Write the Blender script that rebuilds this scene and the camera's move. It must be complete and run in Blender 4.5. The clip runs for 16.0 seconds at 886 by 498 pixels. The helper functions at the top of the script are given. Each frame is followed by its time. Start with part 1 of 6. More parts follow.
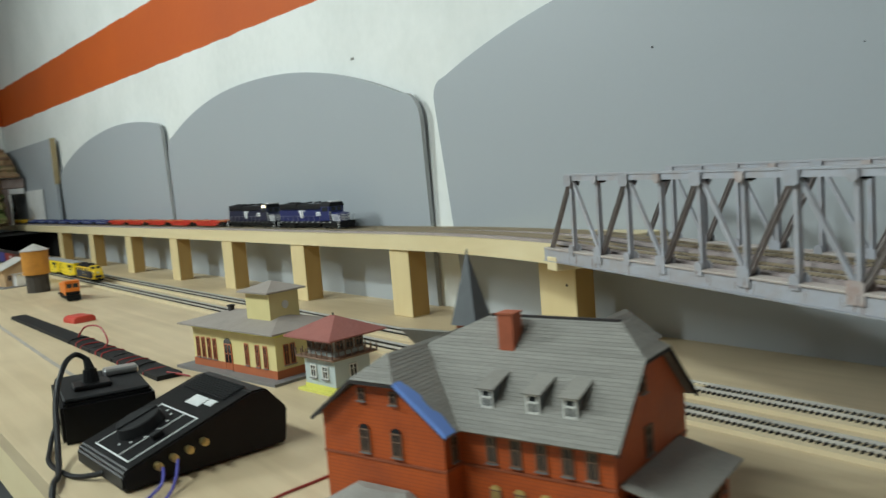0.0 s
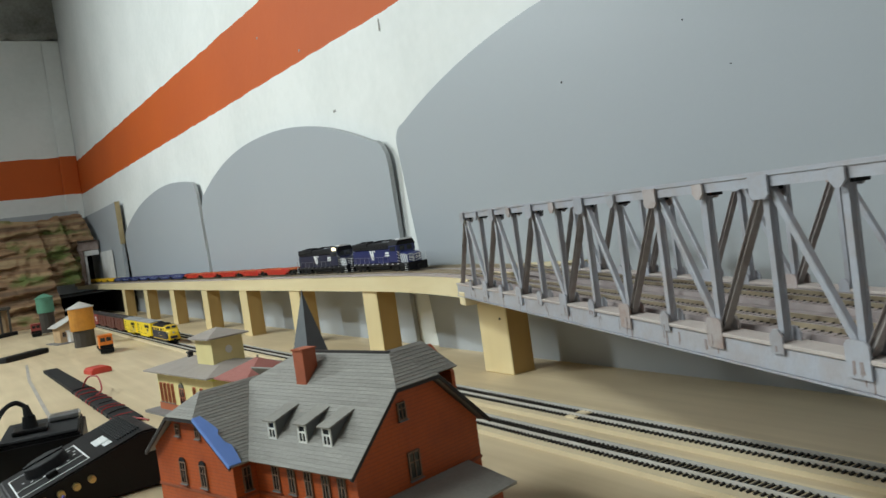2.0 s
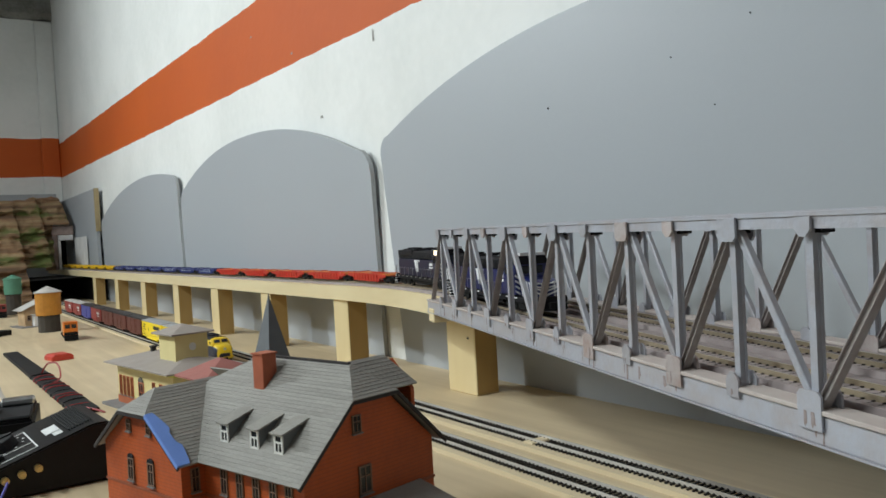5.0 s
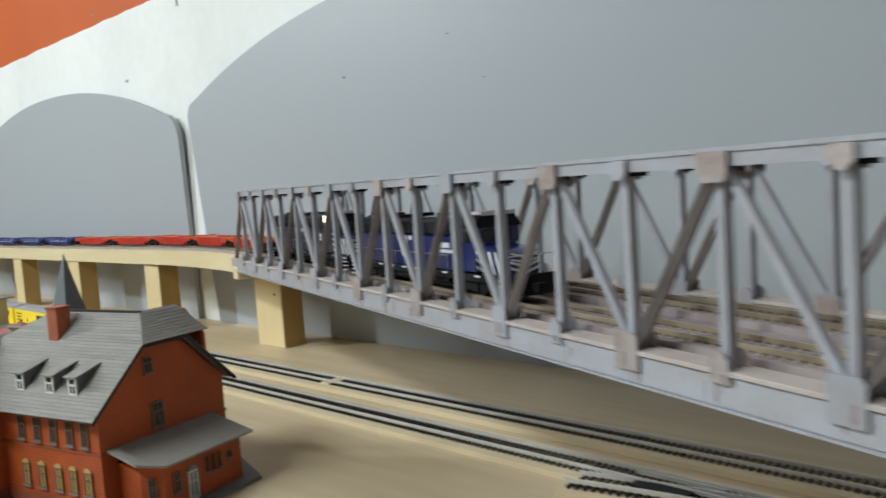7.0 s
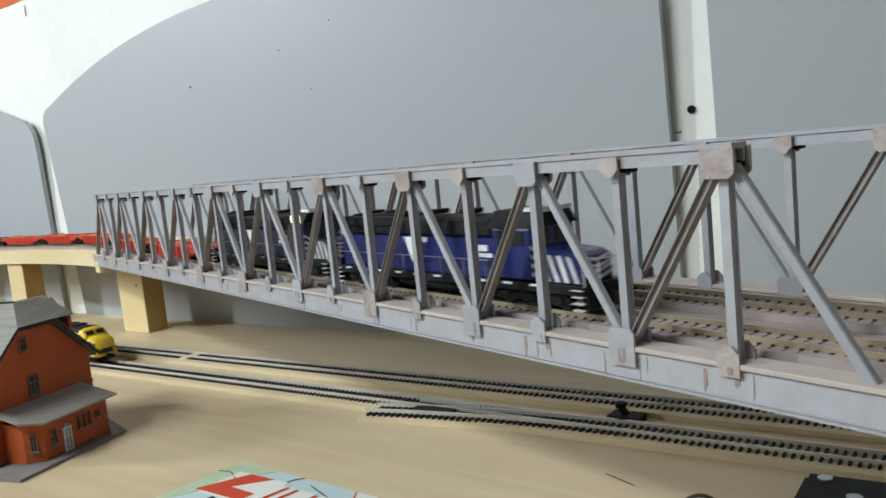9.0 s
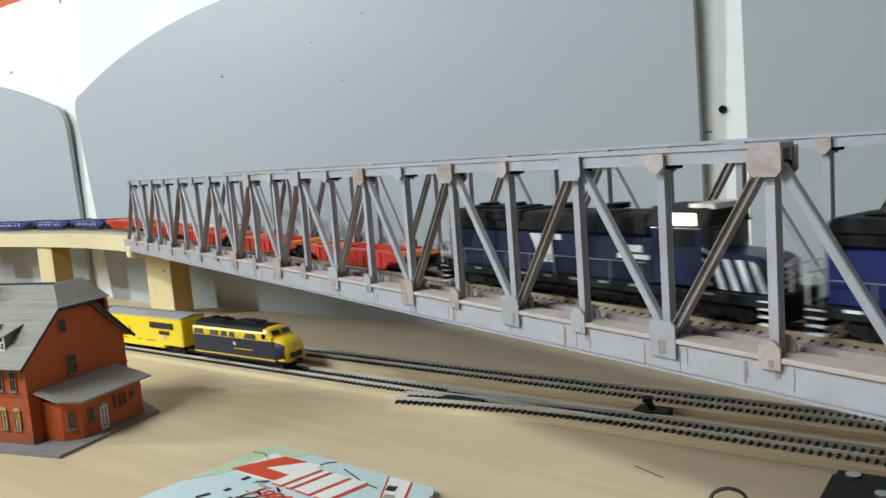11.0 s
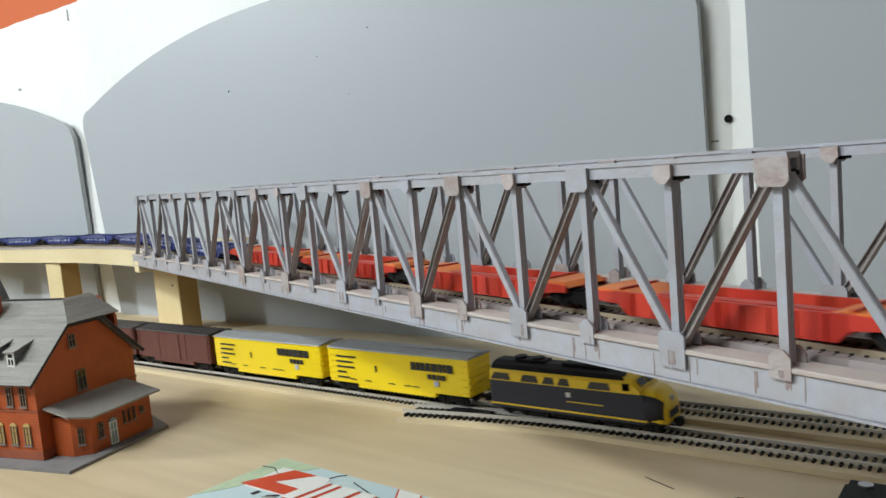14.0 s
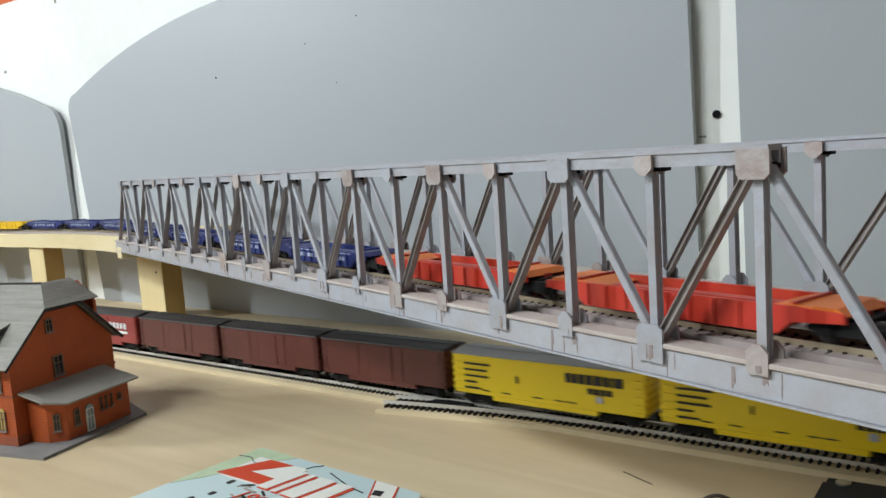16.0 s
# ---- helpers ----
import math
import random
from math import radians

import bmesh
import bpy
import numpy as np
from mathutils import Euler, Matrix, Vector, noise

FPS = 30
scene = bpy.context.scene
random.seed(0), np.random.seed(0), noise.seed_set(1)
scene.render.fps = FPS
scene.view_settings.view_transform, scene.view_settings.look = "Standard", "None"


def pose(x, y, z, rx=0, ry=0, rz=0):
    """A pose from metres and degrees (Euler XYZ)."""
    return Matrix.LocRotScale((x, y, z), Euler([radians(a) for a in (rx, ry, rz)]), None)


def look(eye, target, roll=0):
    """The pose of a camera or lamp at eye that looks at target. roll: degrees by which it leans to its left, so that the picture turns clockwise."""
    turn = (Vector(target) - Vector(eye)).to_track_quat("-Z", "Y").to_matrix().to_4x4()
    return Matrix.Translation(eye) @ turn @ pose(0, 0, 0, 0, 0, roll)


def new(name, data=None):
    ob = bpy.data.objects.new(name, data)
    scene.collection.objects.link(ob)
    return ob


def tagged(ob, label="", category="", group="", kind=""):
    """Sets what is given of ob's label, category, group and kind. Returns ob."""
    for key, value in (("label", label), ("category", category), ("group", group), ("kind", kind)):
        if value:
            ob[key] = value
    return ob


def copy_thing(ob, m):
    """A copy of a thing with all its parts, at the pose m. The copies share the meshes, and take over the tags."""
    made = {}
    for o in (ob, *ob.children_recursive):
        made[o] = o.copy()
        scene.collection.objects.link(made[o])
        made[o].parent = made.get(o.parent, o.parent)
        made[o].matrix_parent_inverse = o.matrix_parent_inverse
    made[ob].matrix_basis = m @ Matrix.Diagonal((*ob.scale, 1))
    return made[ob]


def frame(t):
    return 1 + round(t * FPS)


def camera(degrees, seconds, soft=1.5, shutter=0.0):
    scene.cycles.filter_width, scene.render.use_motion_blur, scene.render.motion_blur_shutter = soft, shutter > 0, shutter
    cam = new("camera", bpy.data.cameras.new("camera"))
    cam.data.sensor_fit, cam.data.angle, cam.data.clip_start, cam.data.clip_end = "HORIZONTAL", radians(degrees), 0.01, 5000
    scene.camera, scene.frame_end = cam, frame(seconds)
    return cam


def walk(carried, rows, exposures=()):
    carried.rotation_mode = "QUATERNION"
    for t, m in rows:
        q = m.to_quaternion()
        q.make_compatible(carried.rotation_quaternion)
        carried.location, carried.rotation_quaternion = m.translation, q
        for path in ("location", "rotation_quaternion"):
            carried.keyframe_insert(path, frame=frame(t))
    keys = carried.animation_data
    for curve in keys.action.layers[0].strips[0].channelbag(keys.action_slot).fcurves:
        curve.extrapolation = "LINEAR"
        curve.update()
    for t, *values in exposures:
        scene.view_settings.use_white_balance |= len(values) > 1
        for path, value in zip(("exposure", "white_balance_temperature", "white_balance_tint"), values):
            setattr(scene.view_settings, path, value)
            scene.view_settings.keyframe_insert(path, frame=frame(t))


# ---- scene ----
cam = camera(57.2, 16.0, soft=1.5, shutter=0.5)
PATH = [
    (0, (-0.007, -0.008, 1.137), (1.217, 1.561, 0.942), -4.5),
    (0.5, (0.069, -0.118, 1.138), (1.145, 1.558, 0.955), -5.0),
    (1, (0.104, -0.152, 1.135), (1.126, 1.562, 0.996), -7.6),
    (1.5, (0.127, -0.154, 1.122), (1.146, 1.563, 1.001), -7.4),
    (2, (0.145, -0.162, 1.117), (1.191, 1.541, 1.042), -8.0),
    (2.2, (0.142, -0.168, 1.12), (1.181, 1.538, 1.031), -6.1),
    (2.5, (0.147, -0.166, 1.118), (1.2, 1.534, 1.084), -4.7),
    (3, (0.144, -0.169, 1.122), (1.195, 1.533, 1.115), -4.3),
    (3.5, (0.146, -0.168, 1.122), (1.194, 1.536, 1.129), -4.3),
    (6, (0.152, -0.163, 1.115), (1.328, 1.451, 1.003), -2.9),
    (6.5, (0.143, -0.194, 1.12), (1.407, 1.348, 0.971), -3.4),
    (7, (0.135, -0.255, 1.109), (1.535, 1.165, 0.956), -4.0),
    (7.5, (0.127, -0.325, 1.114), (1.546, 1.074, 0.932), -6.3),
    (7.6, (0.124, -0.323, 1.109), (1.561, 1.058, 0.951), -4.8),
    (8, (0.123, -0.356, 1.116), (1.614, 0.963, 0.915), -5.5),
    (8.5, (0.09, -0.397, 1.117), (1.642, 0.845, 0.899), -5.2),
    (9, (0.051, -0.413, 1.12), (1.637, 0.785, 0.9), -5.9),
    (9.5, (0.033, -0.409, 1.12), (1.59, 0.824, 0.887), -4.7),
    (12, (0.033, -0.408, 1.121), (1.599, 0.815, 0.896), -4.6),
    (12.5, (0.033, -0.409, 1.122), (1.599, 0.816, 0.903), -4.7),
    (13, (0.033, -0.411, 1.124), (1.599, 0.815, 0.914), -4.8),
    (13.5, (0.032, -0.411, 1.123), (1.602, 0.811, 0.92), -4.6),
    (14, (0.032, -0.408, 1.121), (1.589, 0.832, 0.921), -5.2),
    (14.5, (0.035, -0.406, 1.117), (1.584, 0.839, 0.891), -4.9),
    (15, (0.036, -0.404, 1.115), (1.589, 0.834, 0.881), -4.3),
    (15.5, (0.039, -0.409, 1.118), (1.607, 0.813, 0.898), -4.3),
    (16, (0.04, -0.409, 1.118), (1.609, 0.812, 0.899), -4.1),
]
EXPOSURES = [(0, -0.02, 6500, 2), (1.0, 0.06, 6500, 4), (2.0, 0.1, 6500, 6), (3.5, 0.14, 6500, 10), (6.0, 0.1, 6500, 9), (7.0, 0.27, 6500, 9), (9.0, 0.52, 6500, 9), (12.0, 0.62, 6500, 10), (16.0, 0.56, 6500, 10)]
walk(cam, [(t, look(eye, target, roll)) for t, eye, target, roll in PATH], EXPOSURES)

# ---- world and light ----
world = bpy.data.worlds.new("room_dark")
world.use_nodes = True
world.node_tree.nodes["Background"].inputs[0].default_value = (0.75, 0.85, 1.0, 1)
world.node_tree.nodes["Background"].inputs[1].default_value = 0.004
scene.world = world
scene.view_settings.exposure = 0.0
TUBES = [(-1.05, 0.75, 2.65, 37.0, None), (-1.3, 3.0, 2.62, 58.0, (0.6, 0.5, 1.0))]
TUBE_COLOUR = (0.925, 1.0, 1.01)


def tube_pose(lx, ly, lz, aim):
    """A fixture hangs level, or is tipped towards a point of the layout."""
    return pose(lx, ly, lz) if aim is None else look((lx, ly, lz), aim)


for lx, ly, lz, watts, aim in TUBES:
    lamp = bpy.data.lights.new("tube_light", "AREA")
    lamp.shape, lamp.size, lamp.size_y = "RECTANGLE", 0.16, 1.2
    lamp.energy, lamp.color = watts, TUBE_COLOUR
    new("tube_light", lamp).matrix_world = tube_pose(lx, ly, lz, aim) @ pose(0, 0, -0.075)

# ---- places ----
TABLE, WALL, BOARD, END = 0.9, 0.8535, 0.8445, 4.68
GROUND_TRACKS = (0.596, 0.661)
RAIL_LOW = TABLE + 0.0085
DECK = 1.0335
RAIL_UP = DECK + 0.0065
BRIDGE_A = Vector((0.648, 0.602))
BRIDGE_D = Vector((-0.3004, -0.9538)).normalized()
BRIDGE_N = Vector((0.9538, -0.3004)).normalized()
PANEL, PANELS, WIDTH = 0.0531, 18, 0.131
NEAR_TRACK, FAR_TRACK = 0.029, 0.0855
DECK_NEAR, DECK_FAR = 0.779, 0.818


# ---- materials ----
def material(name, colour, rough=0.6, metal=0.0, vary=0.12, scale=8.0, fine=120.0, bump=0.1, tint=None, random_by=0.0, coat=0.0):
    """A plain surface with stains at one scale and grain at another."""
    m = bpy.data.materials.new(name)
    m.use_nodes = True
    n, l = m.node_tree.nodes, m.node_tree.links
    b = n["Principled BSDF"]
    b.inputs["Roughness"].default_value, b.inputs["Metallic"].default_value = rough, metal
    b.inputs["Coat Weight"].default_value = coat
    tc = n.new("ShaderNodeTexCoord")
    big, small = n.new("ShaderNodeTexNoise"), n.new("ShaderNodeTexNoise")
    big.inputs["Scale"].default_value, big.inputs["Detail"].default_value = scale, 5
    small.inputs["Scale"].default_value, small.inputs["Detail"].default_value = fine, 3
    l.new(tc.outputs["Object"], big.inputs["Vector"]), l.new(tc.outputs["Object"], small.inputs["Vector"])
    other = tint or tuple(c * 0.6 for c in colour)
    mix = n.new("ShaderNodeMix")
    mix.data_type = "RGBA"
    mix.inputs[6].default_value, mix.inputs[7].default_value = (*colour, 1), (*other, 1)
    add = n.new("ShaderNodeMath")
    add.operation = "MULTIPLY_ADD"
    add.inputs[1].default_value = 0.35
    l.new(small.outputs["Fac"], add.inputs[0]), l.new(big.outputs["Fac"], add.inputs[2])
    ramp = n.new("ShaderNodeMapRange")
    ramp.inputs[1].default_value, ramp.inputs[2].default_value = 0.55, 0.95
    ramp.inputs[3].default_value, ramp.inputs[4].default_value = 0.0, min(1.0, vary * 2.5)
    l.new(add.outputs[0], ramp.inputs[0]), l.new(ramp.outputs[0], mix.inputs[0])
    out = mix.outputs[2]
    if random_by:
        which, where = n.new("ShaderNodeObjectInfo"), n.new("ShaderNodeMath")
        where.operation = "MULTIPLY"
        where.inputs[1].default_value = 37.0
        big.noise_dimensions = "4D"
        l.new(which.outputs["Random"], where.inputs[0]), l.new(where.outputs[0], big.inputs["W"])
        info, hsv, rng = n.new("ShaderNodeObjectInfo"), n.new("ShaderNodeHueSaturation"), n.new("ShaderNodeMapRange")
        rng.inputs[3].default_value, rng.inputs[4].default_value = 1 - random_by, 1 + random_by
        l.new(info.outputs["Random"], rng.inputs[0]), l.new(rng.outputs[0], hsv.inputs["Value"])
        l.new(out, hsv.inputs["Color"])
        out = hsv.outputs[0]
    l.new(out, b.inputs["Base Color"])
    if bump:
        bp = n.new("ShaderNodeBump")
        bp.inputs["Strength"].default_value, bp.inputs["Distance"].default_value = bump, 0.002
        l.new(small.outputs["Fac"], bp.inputs["Height"]), l.new(bp.outputs[0], b.inputs["Normal"])
    return m


def glow(name, colour, strength):
    m = bpy.data.materials.new(name)
    m.use_nodes = True
    b = m.node_tree.nodes["Principled BSDF"]
    b.inputs["Base Color"].default_value = (*colour, 1)
    b.inputs["Emission Color"].default_value, b.inputs["Emission Strength"].default_value = (*colour, 1), strength
    return m


def wood(name, light, dark, scale=(3, 40, 40), rough=0.6, warp=1.5, contrast=0.5):
    """Long grain, stretched along one axis, with broad blotches."""
    m = bpy.data.materials.new(name)
    m.use_nodes = True
    n, l = m.node_tree.nodes, m.node_tree.links
    b = n["Principled BSDF"]
    b.inputs["Roughness"].default_value = rough
    tc, mp = n.new("ShaderNodeTexCoord"), n.new("ShaderNodeMapping")
    mp.inputs["Scale"].default_value = scale
    grain, blot = n.new("ShaderNodeTexNoise"), n.new("ShaderNodeTexNoise")
    grain.inputs["Scale"].default_value, grain.inputs["Detail"].default_value, grain.inputs["Distortion"].default_value = 1.0, 6, warp
    blot.inputs["Scale"].default_value, blot.inputs["Detail"].default_value = 4.5, 4
    l.new(tc.outputs["Object"], mp.inputs[0]), l.new(mp.outputs[0], grain.inputs["Vector"]), l.new(tc.outputs["Object"], blot.inputs["Vector"])
    mean = n.new("ShaderNodeMath")
    mean.operation = "ADD"
    l.new(grain.outputs["Fac"], mean.inputs[0]), l.new(blot.outputs["Fac"], mean.inputs[1])
    ramp = n.new("ShaderNodeValToRGB")
    ramp.color_ramp.elements[0].position, ramp.color_ramp.elements[1].position = 0.3, 0.3 + contrast
    ramp.color_ramp.elements[0].color, ramp.color_ramp.elements[1].color = (*dark, 1), (*light, 1)
    half = n.new("ShaderNodeMath")
    half.operation = "MULTIPLY"
    half.inputs[1].default_value = 0.5
    l.new(mean.outputs[0], half.inputs[0]), l.new(half.outputs[0], ramp.inputs[0]), l.new(ramp.outputs[0], b.inputs["Base Color"])
    bp = n.new("ShaderNodeBump")
    bp.inputs["Strength"].default_value, bp.inputs["Distance"].default_value = 0.15, 0.001
    l.new(grain.outputs["Fac"], bp.inputs["Height"]), l.new(bp.outputs[0], b.inputs["Normal"])
    return m


def plaster(name, low, high, slope=0.0):
    """White painted plaster with a band of orange paint between two heights, uneven at its edges, with scuffs."""
    m = material(name, (0.87, 0.885, 0.87), 0.65, vary=0.16, scale=3.5, fine=45, bump=0.3, tint=(0.62, 0.65, 0.63))
    n, l = m.node_tree.nodes, m.node_tree.links
    b = n["Principled BSDF"]
    under = b.inputs["Base Color"].links[0].from_socket
    tc, sep, wav = n.new("ShaderNodeTexCoord"), n.new("ShaderNodeSeparateXYZ"), n.new("ShaderNodeTexNoise")
    wav.inputs["Scale"].default_value, wav.inputs["Detail"].default_value = 12, 4
    l.new(tc.outputs["Object"], sep.inputs[0]), l.new(tc.outputs["Object"], wav.inputs["Vector"])
    z = n.new("ShaderNodeMath")
    z.operation = "MULTIPLY_ADD"
    z.inputs[1].default_value = 0.012
    fall = n.new("ShaderNodeMath")
    fall.operation = "MULTIPLY_ADD"
    fall.inputs[1].default_value = -slope
    l.new(sep.outputs[1], fall.inputs[0]), l.new(sep.outputs[2], fall.inputs[2])
    l.new(wav.outputs["Fac"], z.inputs[0]), l.new(fall.outputs[0], z.inputs[2])
    a, c, both = n.new("ShaderNodeMath"), n.new("ShaderNodeMath"), n.new("ShaderNodeMath")
    a.operation, c.operation, both.operation = "GREATER_THAN", "LESS_THAN", "MULTIPLY"
    a.inputs[1].default_value, c.inputs[1].default_value = low + 0.006, high + 0.006
    l.new(z.outputs[0], a.inputs[0]), l.new(z.outputs[0], c.inputs[0])
    l.new(a.outputs[0], both.inputs[0]), l.new(c.outputs[0], both.inputs[1])
    paint = n.new("ShaderNodeMix")
    paint.data_type = "RGBA"
    paint.inputs[6].default_value, paint.inputs[7].default_value = (0.63, 0.112, 0.004, 1), (0.5, 0.085, 0.006, 1)
    stain = n.new("ShaderNodeTexNoise")
    stain.inputs["Scale"].default_value, stain.inputs["Detail"].default_value = 3.5, 5
    l.new(tc.outputs["Object"], stain.inputs["Vector"]), l.new(stain.outputs["Fac"], paint.inputs[0])
    mix = n.new("ShaderNodeMix")
    mix.data_type = "RGBA"
    l.new(both.outputs[0], mix.inputs[0]), l.new(under, mix.inputs[6]), l.new(paint.outputs[2], mix.inputs[7])
    l.new(mix.outputs[2], b.inputs["Base Color"])
    return m


def strata(name):
    """Sandstone in tilted layers, with moss in the hollows."""
    m = material(name, (0.3, 0.17, 0.09), 0.9, vary=0.3, scale=9, fine=60, bump=0.6, tint=(0.12, 0.08, 0.045))
    n, l = m.node_tree.nodes, m.node_tree.links
    b = n["Principled BSDF"]
    under = b.inputs["Base Color"].links[0].from_socket
    tc, mp, lay = n.new("ShaderNodeTexCoord"), n.new("ShaderNodeMapping"), n.new("ShaderNodeTexNoise")
    mp.inputs["Scale"].default_value = (2.5, 2.5, 40)
    lay.inputs["Scale"].default_value, lay.inputs["Detail"].default_value = 1.0, 4
    l.new(tc.outputs["Object"], mp.inputs[0]), l.new(mp.outputs[0], lay.inputs["Vector"])
    ramp = n.new("ShaderNodeValToRGB")
    e = ramp.color_ramp.elements
    e[0].position, e[0].color = 0.36, (0.075, 0.05, 0.032, 1)
    e[1].position, e[1].color = 0.64, (0.4, 0.31, 0.17, 1)
    k = e.new(0.5)
    k.color = (0.25, 0.15, 0.08, 1)
    l.new(lay.outputs["Fac"], ramp.inputs[0])
    mix = n.new("ShaderNodeMix")
    mix.data_type = "RGBA"
    mix.inputs[0].default_value = 0.7
    l.new(under, mix.inputs[6]), l.new(ramp.outputs[0], mix.inputs[7])
    moss, cut = n.new("ShaderNodeTexNoise"), n.new("ShaderNodeMapRange")
    moss.inputs["Scale"].default_value, moss.inputs["Detail"].default_value = 7, 6
    cut.inputs[1].default_value, cut.inputs[2].default_value = 0.54, 0.64
    l.new(tc.outputs["Object"], moss.inputs["Vector"]), l.new(moss.outputs["Fac"], cut.inputs[0])
    green = n.new("ShaderNodeMix")
    green.data_type = "RGBA"
    green.inputs[7].default_value = (0.12, 0.15, 0.04, 1)
    l.new(cut.outputs[0], green.inputs[0]), l.new(mix.outputs[2], green.inputs[6]), l.new(green.outputs[2], b.inputs["Base Color"])
    return m


def courses(m, pitch, depth=0.35):
    """Fine level joints in moulded brickwork, added to a surface."""
    n, l = m.node_tree.nodes, m.node_tree.links
    b = n["Principled BSDF"]
    under = b.inputs["Base Color"].links[0].from_socket
    tc, wave, cut, mix = n.new("ShaderNodeTexCoord"), n.new("ShaderNodeTexWave"), n.new("ShaderNodeMapRange"), n.new("ShaderNodeMix")
    wave.bands_direction = "Z"
    wave.inputs["Scale"].default_value, wave.inputs["Distortion"].default_value = 0.3142 / pitch, 0.6
    wave.inputs["Detail"].default_value, wave.inputs["Detail Scale"].default_value = 2, 0.4
    cut.inputs[1].default_value, cut.inputs[2].default_value = 0.0, 0.3
    cut.inputs[3].default_value, cut.inputs[4].default_value = depth, 0.0
    mix.data_type = "RGBA"
    mix.inputs[7].default_value = (0.12, 0.04, 0.025, 1)
    l.new(tc.outputs["Object"], wave.inputs["Vector"]), l.new(wave.outputs["Fac"], cut.inputs[0])
    l.new(cut.outputs[0], mix.inputs[0]), l.new(under, mix.inputs[6]), l.new(mix.outputs[2], b.inputs["Base Color"])
    return m


